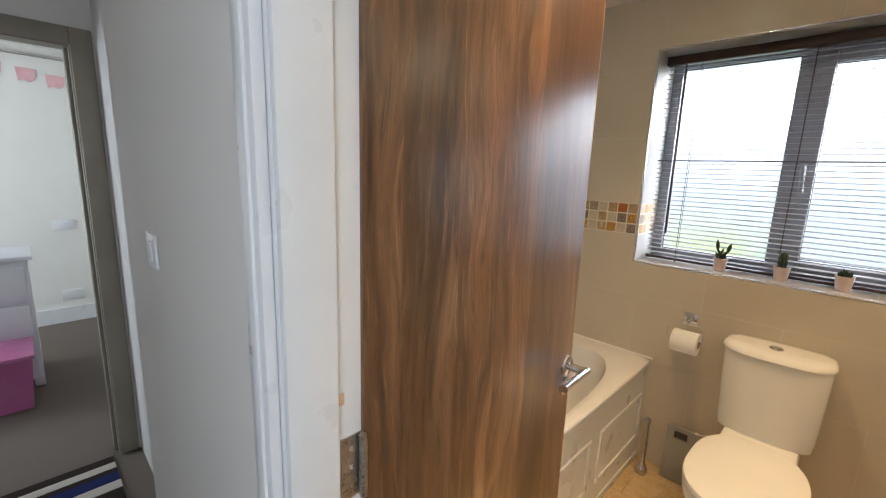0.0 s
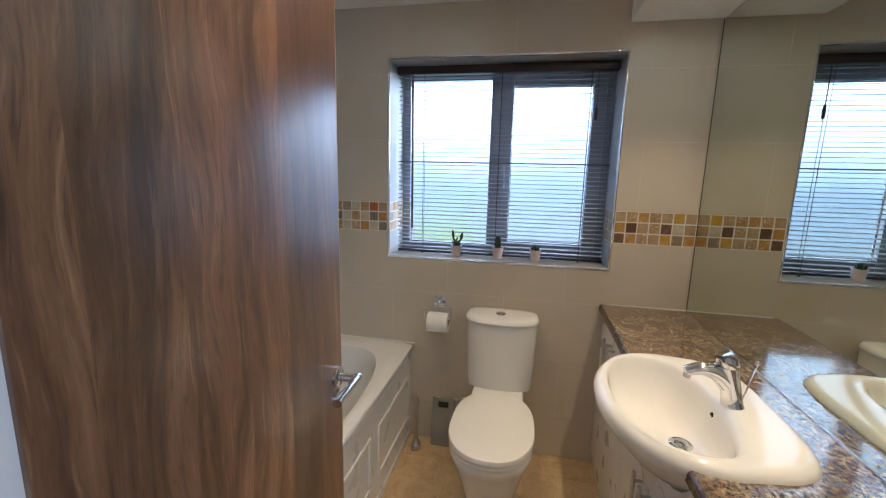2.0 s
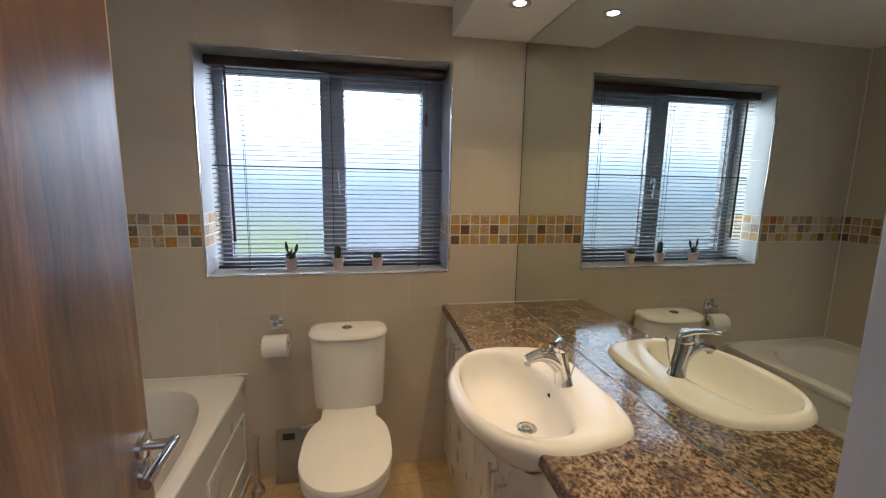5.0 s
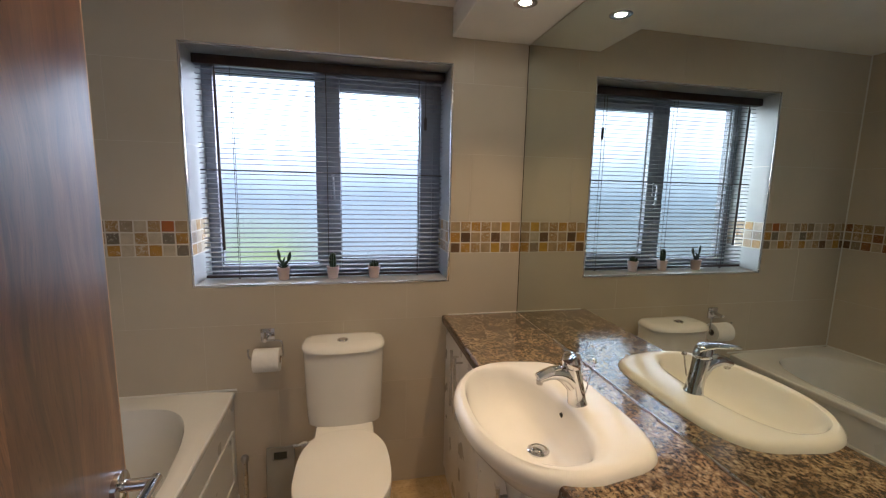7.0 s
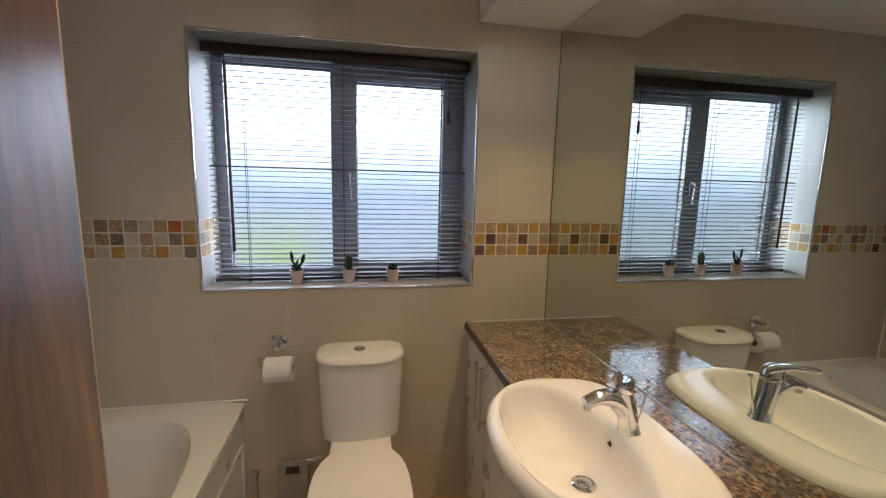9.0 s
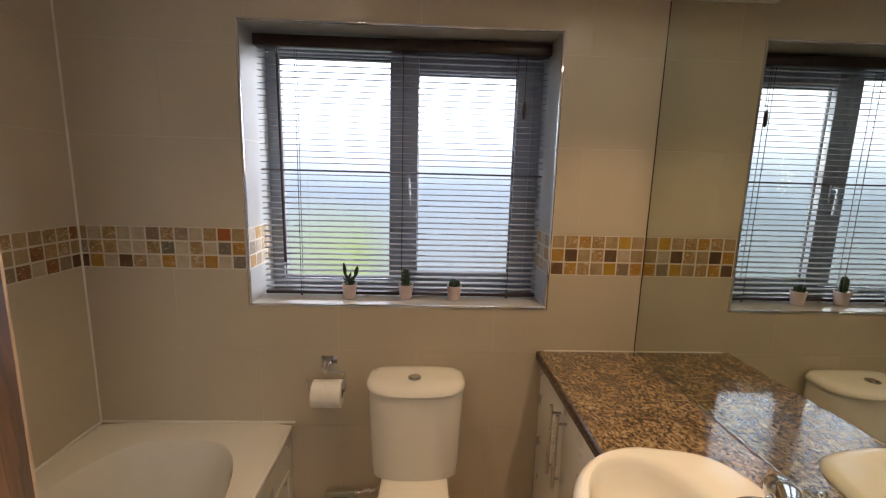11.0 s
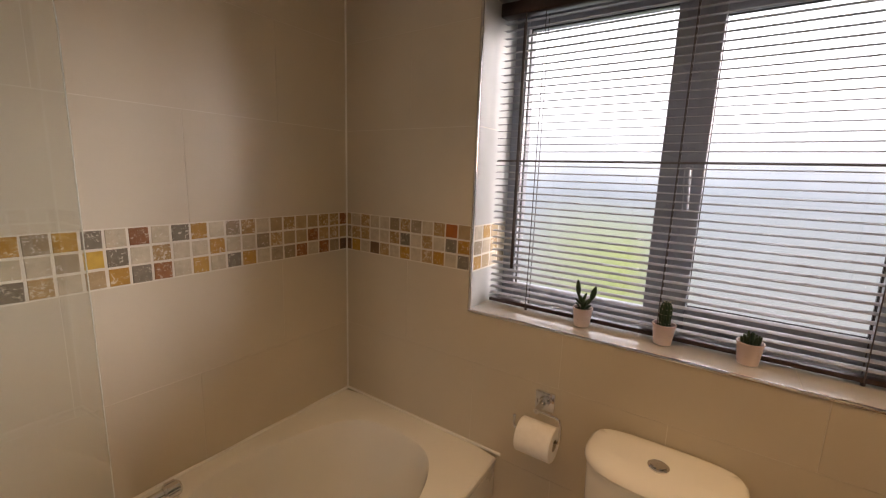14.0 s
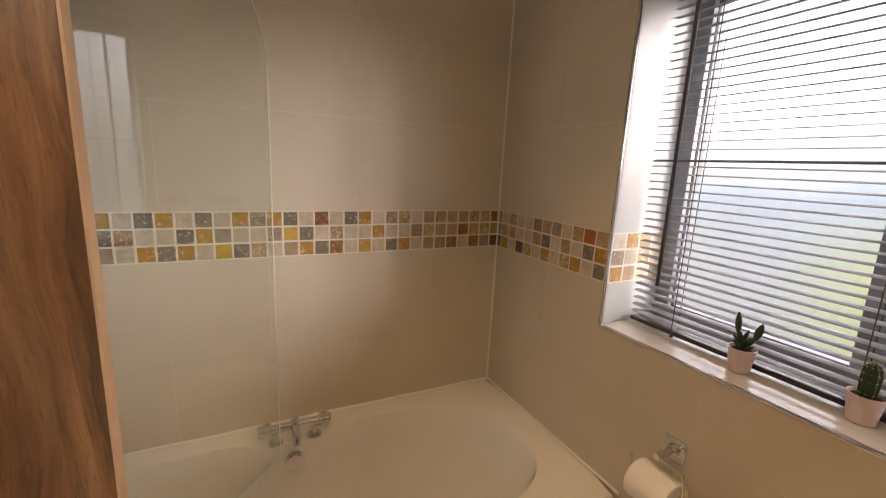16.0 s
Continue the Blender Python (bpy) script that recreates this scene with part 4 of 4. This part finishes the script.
loft(bm, [[tuple(P0 + ux * u + nx * d + Vector((0, 0, z))) for d, z in ((-0.004, ZB - 0.014), (0.004, ZB - 0.014), (0.004, ZB + 0.006), (-0.004, ZB + 0.006))] for u in (0.01, L - 0.002)])
child("bottom_seal", bm, M_SEAL, screen, "pale plastic bottom seal")

# ---- door ----
HX, HY, FX, FY = -0.478, 0.300, -0.503, 0.987
dv = Vector((FX - HX, FY - HY, 0))
DW = dv.length
door = thing("door_1", "walnut-veneered flush door standing open into the bathroom", "door", at=(HX, HY, 0))
door.rotation_euler = (0, 0, math.atan2(dv.y, dv.x))
tagged(door, kind="structure")
DT = 0.038


def dpart(name, bm, mat, label=""):
    return part(name, bm, mat, door, label)


dpart("leaf", B(0.0, DW - 0.003, 0.0, DT, 0.008, 1.99, bevel=0.0015), M_WALNUT)
dpart("lipping", B(DW - 0.003, DW, 0.0005, DT - 0.0005, 0.008, 1.99), M_LIPPING, "pale timber edge lipping")
HU, HZ = DW - 0.034, 0.945


def lever(side):
    y0 = 0.0 if side < 0 else DT
    bm = bmesh.new()
    sweep(bm, [(HU, y0, HZ), (HU, y0 + side * 0.008, HZ), (HU, y0 + side * 0.010, HZ)], [0.026, 0.026, 0.023], 28)
    rose = dpart("rose", bm, M_CHROME, "round chrome rose")
    bm = bmesh.new()
    sweep(bm, [(HU, y0 + side * 0.008, HZ), (HU, y0 + side * 0.062, HZ)], 0.0105, 16)
    sweep(bm, [(HU + 0.010, y0 + side * 0.055, HZ), (HU - 0.118, y0 + side * 0.055, HZ)], 0.0105, 16)
    dpart("lever_handle", bm, M_CHROME, "straight chrome lever handle")
    bm = bmesh.new()
    sweep(bm, [(HU, y0, HZ - 0.056), (HU, y0 + side * 0.008, HZ - 0.056), (HU, y0 + side * 0.010, HZ - 0.056)], [0.026, 0.026, 0.023], 28)
    sweep(bm, [(HU, y0 + side * 0.008, HZ - 0.056), (HU, y0 + side * 0.016, HZ - 0.056)], 0.009, 16)
    dpart("lock_rose", bm, M_CHROME, "round chrome bathroom lock")


lever(-1)
lever(1)
for z in (1.015, 0.22, 1.74):
    bm = bmesh.new()
    sweep(bm, [(-0.004, -0.005, z - 0.05), (-0.004, -0.005, z + 0.05)], 0.006, 12)
    for k in (-0.03, -0.01, 0.01, 0.03):
        sweep(bm, [(-0.004, -0.005, z + k - 0.0008), (-0.004, -0.005, z + k + 0.0008)], 0.0066, 12)
    box(bm, -0.0025, 0.0, 0.0, 0.032, z - 0.05, z + 0.05)
    dpart("hinge_knuckle", bm, M_STEEL, "worn steel hinge")
frame_1 = bpy.data.objects["door_frame_1"]
part("worn_patch", B(JX0 + 0.0002, JX0 + 0.0018, YD - 0.052, YD - 0.030, 1.118, 1.136, bevel=0.0007), M_LIPPING, frame_1, "bare timber where the paint has chipped")
hinge_plate = thing("hinge_plate", "brassy steel hinge leaf screwed to the jamb", "hinge", at=(JX0, YD - 0.03, 1.015))
bm = B(JX0, JX0 + 0.0025, YD - 0.037, YD - 0.004, 0.965, 1.065)
child("plate", bm, M_STEEL, hinge_plate)
for z in (0.985, 1.015, 1.045):
    bm = bmesh.new()
    sweep(bm, [(JX0 + 0.002, YD - 0.02, z), (JX0 + 0.0035, YD - 0.02, z)], 0.0042, 12)
    child("screw", bm, M_CHROME, hinge_plate)

# ---- paper holder, scales, brush ----
tp = thing("toilet_roll_holder", "chrome wall-mounted toilet roll holder with a bent wire arm", "roll holder", at=(-0.483, 2.11, 0.80))
child("backplate", B(-0.513, -0.453, 2.106, 2.1145, 0.769, 0.829, bevel=0.002), M_CHROME, tp)
bm = sweep(bmesh.new(), [(-0.483, 2.107, 0.799), (-0.483, 2.094, 0.799), (-0.483, 2.092, 0.799), (-0.483, 2.040, 0.797)], [0.017, 0.015, 0.0095, 0.009], 18)
child("post", bm, M_CHROME, tp)
bm = bmesh.new()
sweep(bm, smooth_path([(-0.486, 2.046, 0.797), (-0.45, 2.046, 0.796), (-0.422, 2.046, 0.793), (-0.413, 2.046, 0.782), (-0.411, 2.046, 0.745), (-0.411, 2.046, 0.728), (-0.418, 2.046, 0.717), (-0.44, 2.046, 0.7155), (-0.52, 2.046, 0.7155), (-0.545, 2.046, 0.718), (-0.552, 2.046, 0.73), (-0.552, 2.046, 0.752)], 4), 0.0038, 10)
bmesh.ops.create_uvsphere(bm, u_segments=10, v_segments=8, radius=0.006, matrix=Matrix.Translation((-0.552, 2.046, 0.756)))
child("wire_arm", bm, M_CHROME, tp)
roll = thing("toilet_roll", "part-used white toilet roll on the holder", "toilet roll", at=(-0.475, 2.046, 0.71))


def ring_x(x, r, n=40):
    return [(x, 2.046 + r * math.cos(2 * math.pi * i / n), 0.708 + r * math.sin(2 * math.pi * i / n)) for i in range(n)]


child("paper", loft(bmesh.new(), [ring_x(-0.53, 0.018), ring_x(-0.53, 0.049), ring_x(-0.528, 0.051), ring_x(-0.425, 0.051), ring_x(-0.423, 0.049), ring_x(-0.423, 0.018), ring_x(-0.53, 0.018)], False, False), M_PAPER, roll)
child("core", loft(bmesh.new(), [ring_x(-0.5295, 0.0178), ring_x(-0.4235, 0.0178), ring_x(-0.4235, 0.0165), ring_x(-0.5295, 0.0165), ring_x(-0.5295, 0.0178)], False, False), M_CARD, roll)

sc = thing("bathroom_scales", "smoked glass bathroom scales leaning upright against the wall", "scales", at=(-0.443, 2.05, 0.0))
sc.rotation_euler = (radians(-8), 0, 0)
part("platform", B(-0.062, 0.062, -0.006, 0.006, 0.002, 0.27, bevel=0.004), M_SCALE, sc)
part("display_surround", B(-0.036, 0.036, -0.008, -0.0058, 0.212, 0.256, bevel=0.001), M_SCALE, sc)
part("display", B(-0.028, 0.028, -0.0095, -0.0078, 0.218, 0.249), M_LCD, sc)
for x in (-0.045, 0.045):
    for z in (0.03, 0.24):
        bm = bmesh.new()
        sweep(bm, [(x, 0.005, z), (x, 0.018, z)], 0.014, 16)
        part("foot", bm, M_BLACK, sc)
br = thing("toilet_brush", "slim grey toilet brush standing beside the bath", "toilet brush", at=(-0.575, 2.0, 0))
bm = bmesh.new()
lathe(bm, 0, 0, [(0.026, 0.0), (0.028, 0.006), (0.028, 0.03), (0.02, 0.04), (0.014, 0.06)], 24)
part("base", bm, M_STEEL, br)
bm = bmesh.new()
lathe(bm, 0, 0, [(0.011, 0.05), (0.011, 0.27), (0.016, 0.275), (0.016, 0.29), (0.010, 0.298), (0.002, 0.30)], 20)
part("handle", bm, M_STEEL, br)

# ---- pots ----


def pot(x, y, k=1.0):
    z = WZ0 + 0.001
    root = thing("cactus_pot", "small cactus in a pale pink ceramic pot on the sill", "potted cactus", "cactus pots on the sill", at=(x, y, z))
    bm = bmesh.new()
    lathe(bm, 0, 0, [(0.019, 0.0), (0.0225, 0.002), (0.0245, 0.02), (0.0285, 0.052), (0.030, 0.055), (0.030, 0.058), (0.0275, 0.058), (0.0265, 0.048), (0.02, 0.044)], 28)
    part("pot", bm, M_POT, root)
    bm = bmesh.new()
    lathe(bm, 0, 0, [(0.02, 0.045), (0.0262, 0.047), (0.025, 0.0505), (0.008, 0.052)], 20)
    part("soil", bm, M_SOIL, root)
    return root


def pad(bm, p, q, w, flat=0.55, seg=10):
    """An oval cactus pad from p to q."""
    p, q = Vector(p), Vector(q)
    n = 7
    pts = [p.lerp(q, i / n) for i in range(n + 1)]
    rad = [max(0.0015, w * math.sin(math.pi * (0.12 + 0.84 * i / n)) ** 0.8) for i in range(n + 1)]
    start = len(bm.verts)
    sweep(bm, pts, rad, seg)
    bm.verts.ensure_lookup_table()
    for v in list(bm.verts)[start:]:
        v.co.y = p.y + (v.co.y - p.y) * flat


p1 = pot(-0.421, 2.199)
tagged(p1, "branched prickly cactus in a pale pink ceramic pot")
bm = bmesh.new()
for a, b, w in (((0, 0, 0.048), (0.001, 0, 0.088), 0.0075), ((-0.002, 0, 0.072), (-0.017, 0, 0.097), 0.0065), ((-0.016, 0, 0.091), (-0.022, 0.002, 0.140), 0.0075), ((0.003, 0, 0.062), (0.023, 0.002, 0.092), 0.007), ((0.022, 0, 0.086), (0.032, 0.0, 0.128), 0.0085), ((0, 0.004, 0.06), (-0.024, -0.006, 0.082), 0.0045), ((0.002, -0.004, 0.058), (0.013, -0.012, 0.084), 0.005), ((-0.002, 0, 0.078), (0.006, 0.004, 0.103), 0.0045), ((-0.008, 0, 0.055), (-0.024, 0.006, 0.068), 0.0035), ((0.006, 0, 0.056), (0.024, -0.006, 0.070), 0.004)):
    pad(bm, a, b, w, 0.75)
part("plant", bm, M_CACTUS, p1, "dark green branched cactus")
p2 = pot(-0.201, 2.203)
tagged(p2, "ribbed columnar cactus in a pale pink ceramic pot")
bm, sp = bmesh.new(), bmesh.new()
prof = [(0.0105, 0.045), (0.0125, 0.06), (0.0135, 0.085), (0.0135, 0.1), (0.011, 0.113), (0.006, 0.119), (0.001, 0.121)]
loft(bm, [[(r * (1 + 0.16 * math.cos(9 * 2 * math.pi * j / 54)) * math.cos(2 * math.pi * j / 54), r * (1 + 0.16 * math.cos(9 * 2 * math.pi * j / 54)) * math.sin(2 * math.pi * j / 54), z) for j in range(54)] for r, z in prof])
part("plant", bm, M_CACTUS, p2, "green ribbed cactus column")
for j in range(9):
    for r, z in prof[1:-1]:
        for d in range(2):
            a = 2 * math.pi * j / 9 + 0.15 * (d - 0.5)
            rr_ = r * 1.15
            sweep(sp, [(rr_ * math.cos(a), rr_ * math.sin(a), z), ((rr_ + 0.004) * math.cos(a), (rr_ + 0.004) * math.sin(a), z + 0.003)], [0.0005, 0.0002], 4)
tagged(part("spines", sp, M_SPINE, p2, "pale spines along the ribs"), kind="stuff")
p3 = pot(-0.009, 2.198)
tagged(p3, "low clustered cactus in a pale pink ceramic pot")
bm = bmesh.new()
random.seed(4)
for i in range(22):
    a, r = random.uniform(0, 6.28), 0.019 * math.sqrt(random.random())
    x, y = r * math.cos(a), r * math.sin(a)
    pad(bm, (x * 0.8, y * 0.8, 0.048), (x * 1.25, y * 1.25, 0.069 + 0.013 * (1 - r / 0.02) + random.uniform(0, 0.008)), 0.0046, 1.0, 8)
part("plant", bm, M_CACTUS, p3, "dark cluster of cactus heads")

# ---- downlights ----
for x, y, z in DOWNLIGHTS:
    root = thing("downlight", "recessed chrome ceiling downlight, lit warm", "downlight", "downlights", at=(x, y, z))
    bm = loft(bmesh.new(), [[(r * math.cos(2 * math.pi * j / 32), r * math.sin(2 * math.pi * j / 32), h) for j in range(32)] for r, h in ((0.043, -0.0005), (0.043, -0.003), (0.037, -0.0055), (0.027, -0.0045), (0.0215, -0.0008))], False, False)
    part("bezel", bm, M_CHROME, root)
    bm = bmesh.new()
    lathe(bm, 0, 0, [(0.0215, -0.0008), (0.021, -0.0020), (0.008, -0.0024)], 28)
    part("lamp", bm, M_BULB, root, "glowing warm lamp")

# ---- hall and bedroom things ----
sw = thing("light_switch", "white plastic light switch on the hall wall", "switch", at=(-1.145, YH, 1.24))
child("plate", B(-1.186, -1.104, YH - 0.007, YH, 1.201, 1.281, bevel=0.003), M_PAINT, sw)
child("rocker", B(-1.157, -1.133, YH - 0.010, YH - 0.006, 1.218, 1.262, bevel=0.003), M_PAINT, sw)
for y, z, w in ((0.208, 0.868, 0.15), (0.211, 0.243, 0.15)):
    so = thing("wall_socket", "white double wall socket on the bedroom wall", "socket", "bedroom sockets", at=(-4.87, y, z))
    child("plate", B(-4.87, -4.859, y - w / 2, y + w / 2, z - 0.043, z + 0.043, bevel=0.003), M_PAINT, so)
    for d in (-0.035, 0.035):
        child("switch", B(-4.8595, -4.855, y + d - 0.008, y + d + 0.008, z + 0.01, z + 0.03), M_PAINT, so)
ch = thing("chest_of_drawers", "pale lilac-white painted chest of drawers in the bedroom", "chest of drawers", at=(-3.747, -0.45, 0))
child("body", B(-3.947, -3.547, -0.95, -0.04, 0.05, 0.82, bevel=0.004), M_CHEST, ch)
child("top", B(-3.967, -3.527, -0.97, -0.015, 0.82, 0.845, bevel=0.006), M_CHEST, ch)
for z in (0.08, 0.32, 0.56):
    dr = child("drawer_front", B(-3.547, -3.529, -0.93, -0.06, z, z + 0.22, bevel=0.004), M_CHEST, ch)
for a, b in ((-0.95, -0.9), (-0.09, -0.04)):
    child("leg", B(-3.597, -3.547, a, b, 0, 0.05), M_CHEST, ch)
    child("leg", B(-3.947, -3.897, a, b, 0, 0.05), M_CHEST, ch)
pk = thing("storage_box", "pink plastic storage box with a lid on the carpet", "storage box", at=(-3.360, -0.3, 0))
bm = loft(bmesh.new(), [[(-3.380 + sx * w, -0.3 + sy * d, z) for sx, sy in ((-1, -1), (1, -1), (1, 1), (-1, 1))] for w, d, z in ((0.14, 0.2, 0.0), (0.165, 0.225, 0.34))])
child("tub", bm, M_PINK, pk)
child("lid", B(-3.46, -3.11, -0.535, -0.065, 0.34, 0.365, bevel=0.006), M_PINK, pk)
cr = thing("picture_rail", "thin grey curtain rail across the bedroom", "rail", at=(-4.83, 0, 2.22))
bm = bmesh.new()
sweep(bm, [(-4.83, -1.2, 2.24), (-4.83, 0.95, 2.22)], 0.012, 12)
child("rod", bm, M_STEEL, cr)
for y in (-1.0, 0.85):
    child("bracket", B(-4.87, -4.822, y - 0.01, y + 0.01, 2.21, 2.25), M_STEEL, cr)
bn = thing("bunting", "pale pink fabric bunting on the bedroom wall", "bunting", at=(-4.86, 0.1, 2.05))
for y, z in ((0.11, 2.08), (0.28, 2.05), (-0.08, 2.1)):
    pts = [(y - 0.06, z + 0.05), (y + 0.06, z + 0.045), (y + 0.05, z - 0.03), (y + 0.015, z - 0.055), (y - 0.02, z - 0.04), (y - 0.05, z - 0.055)]
    bm = loft(bmesh.new(), [[(x, a, b) for a, b in pts] for x in (-4.8685, -4.862)])
    child("flag", bm, M_PALEPINK, bn)
rug = thing("striped_rug", "navy, cream and brown striped rug on the hall carpet", "rug", at=(-2.0, -0.2, 0))
xs, mats = -2.42, (M_RUG_B, M_RUG_W, M_RUG_B, M_RUG_N, M_RUG_W, M_RUG_B)
for i in range(16):
    w = (0.055, 0.05, 0.035, 0.07, 0.06, 0.04)[i % 6]
    child("stripe", B(xs, xs + w, -0.75, 0.16, -0.004, 0.008, bevel=0.002), mats[i % 6], rug)
    xs += w

# ---- tiles ----


def wall_tile(parent, rects, g, plane):
    """A tile of one or more rectangles on a wall; plane maps (u, z, depth) to the world."""
    bm = bmesh.new()
    for u0, u1, z0, z1 in rects:
        front = [bm.verts.new(plane(u, z, 0)) for u, z in ((u0, z0), (u1, z0), (u1, z1), (u0, z1))]
        back = [bm.verts.new(plane(u, z, T)) for u, z in ((u0, z0), (u1, z0), (u1, z1), (u0, z1))]
        bm.faces.new(front)
        for i in range(4):
            bm.faces.new((front[i], back[i], back[(i + 1) % 4], front[(i + 1) % 4]))
    return part("tile", bm, M_TILE, parent, "", False)


north = lambda u, z, d: (u, YW + d, z)
west = lambda u, z, d: (XL - d, u, z)
G = 0.0008
HOLE = (WX0 - 0.009, WX1 + 0.009, WZ0 - 0.009, WZ1 + 0.009)
A_NORTH, B_NORTH = (XL, -1.04, -0.448, 0.14, XR + 0.004), (XL, -0.744, -0.154, 0.436, XR + 0.004)
A_WEST, B_WEST = (YD, 0.93, 1.52, YW), (YD, 0.625, 1.22, 1.815, YW)
for r, (z0, z1) in enumerate(ROWS_Z):
    odd = r in (1, 3, 5)
    for cols, plane, parent, hole in ((A_NORTH if odd else B_NORTH, north, wall_window, HOLE), (B_WEST if odd else A_WEST, west, wall_bath, None)):
        for u0, u1 in zip(cols, cols[1:]):
            rects = rects_minus(u0 + G, u1 - G, z0 + G, z1 - G, hole)
            if rects:
                wall_tile(parent, rects, G, plane)

# mosaic border
CORNER_PART = ("b", "g", "D")
LEFT_PART = ("csccgsgcsRb", "ssccsGcscGo", "ocDscocsocG")
RIGHT_PART = ("bsosbyb", "oDbsDcb", "Dosbygo")
LONG_PART = ("rssbbsbcsgcoGcrcGogocGcoGcocgbocGcoc", "bssrbbsgccoccscGygccgoGccsGcocbgcocs", "DgrcrggcoGcocrGobcsGycoGocgsoGcbocgo")
chip = {}


def chip_mesh(code, w, h):
    key = (code, round(w, 4), round(h, 4))
    if key not in chip:
        bm = bmesh.new()
        a, b, e, d = w / 2 - 0.0023, h / 2 - 0.0023, 0.0012, 0.003
        lo = [bm.verts.new((sx * a, d, sz * b)) for sx, sz in ((-1, -1), (1, -1), (1, 1), (-1, 1))]
        md = [bm.verts.new((sx * a, 0.0012, sz * b)) for sx, sz in ((-1, -1), (1, -1), (1, 1), (-1, 1))]
        hi = [bm.verts.new((sx * (a - e), 0, sz * (b - e))) for sx, sz in ((-1, -1), (1, -1), (1, 1), (-1, 1))]
        for r0, r1 in ((lo, md), (md, hi)):
            for i in range(4):
                bm.faces.new((r0[i], r0[(i + 1) % 4], r1[(i + 1) % 4], r1[i]))
        bm.faces.new(hi)
        chip[key] = mesh_of("mosaic_chip", bm, MOSAIC[code], False)
    return chip[key]


def mosaic(parent, patterns, u0, u1, place):
    n = len(patterns[0])
    w, h = (u1 - u0) / n, (1.309 - 1.157) / 3
    for r, row in enumerate(patterns):
        for c, code in enumerate(row):
            ob = new("mosaic_chip", chip_mesh(code, w, h))
            ob.parent = parent
            tumbled = pose(0, 0, 0, 0, random.uniform(-1.3, 1.3), 0) @ Matrix.Diagonal((random.uniform(0.955, 1.0), 1, random.uniform(0.955, 1.0), 1))
            ob.matrix_basis = place(u0 + w * (c + 0.5), 1.309 - h * (r + 0.5)) @ tumbled


random.seed(11)
jit = lambda: random.uniform(-0.0006, 0.0004)
PITCH_M = 0.0505
XC = WX0 - 0.011 - 11 * PITCH_M
mosaic(wall_window, CORNER_PART, XL, XC, lambda u, z: pose(u, YW + jit(), z))
mosaic(wall_window, LEFT_PART, XC, WX0 - 0.011, lambda u, z: pose(u, YW + jit(), z))
mosaic(wall_window, RIGHT_PART, WX1 + 0.011, XR - 0.001, lambda u, z: pose(u, YW + jit(), z))
mosaic(wall_bath, LONG_PART, -0.011, -0.011 + 36 * 0.0504, lambda u, z: pose(XL + jit(), YW - 0.001 - u, z, 0, 0, 90))
mosaic(wall_window, ("cobc", "gcsc", "obcg"), YW + 0.006, YF, lambda u, z: pose(WX0 - 0.0005, u, z, 0, 0, 90))
mosaic(wall_window, ("bcog", "ocgc", "csbo"), YW + 0.006, YF, lambda u, z: pose(WX1 + 0.0005, u, z, 0, 0, -90))

# reveal tiles: sides and head in the greyed tone, sill in its own white
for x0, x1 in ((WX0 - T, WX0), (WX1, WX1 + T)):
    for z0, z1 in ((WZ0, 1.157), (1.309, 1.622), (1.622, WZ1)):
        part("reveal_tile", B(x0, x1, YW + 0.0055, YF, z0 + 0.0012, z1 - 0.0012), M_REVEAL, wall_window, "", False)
for x0, x1 in ((WX0, -0.50), (-0.50, 0.09), (0.09, WX1)):
    part("sill_tile", B(x0 + 0.0007, x1 - 0.0007, YW + 0.0055, YF, WZ0 - T, WZ0), M_SILL, wall_window, "", False)
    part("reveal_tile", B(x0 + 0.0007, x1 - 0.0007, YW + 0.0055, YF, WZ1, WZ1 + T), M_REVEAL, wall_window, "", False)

# floor tiles
floor_ob = bpy.data.objects["floor"]
random.seed(5)
fy = YW
while fy > YD - 0.05:
    h = 0.163
    off = random.choice((0.0, 0.05, 0.09))
    x = -0.66 - off
    while x < 0.36:
        w = random.choice((0.163, 0.163, 0.245))
        part("floor_tile", B(max(x, -0.66) + 0.0008, min(x + w, 0.37) - 0.0008, fy - h + 0.0008, fy - 0.0008, -0.006, 0.0), M_FLOOR, floor_ob, "", False) if min(x + w, 0.37) - max(x, -0.66) > 0.01 else None
        x += w
    fy -= h
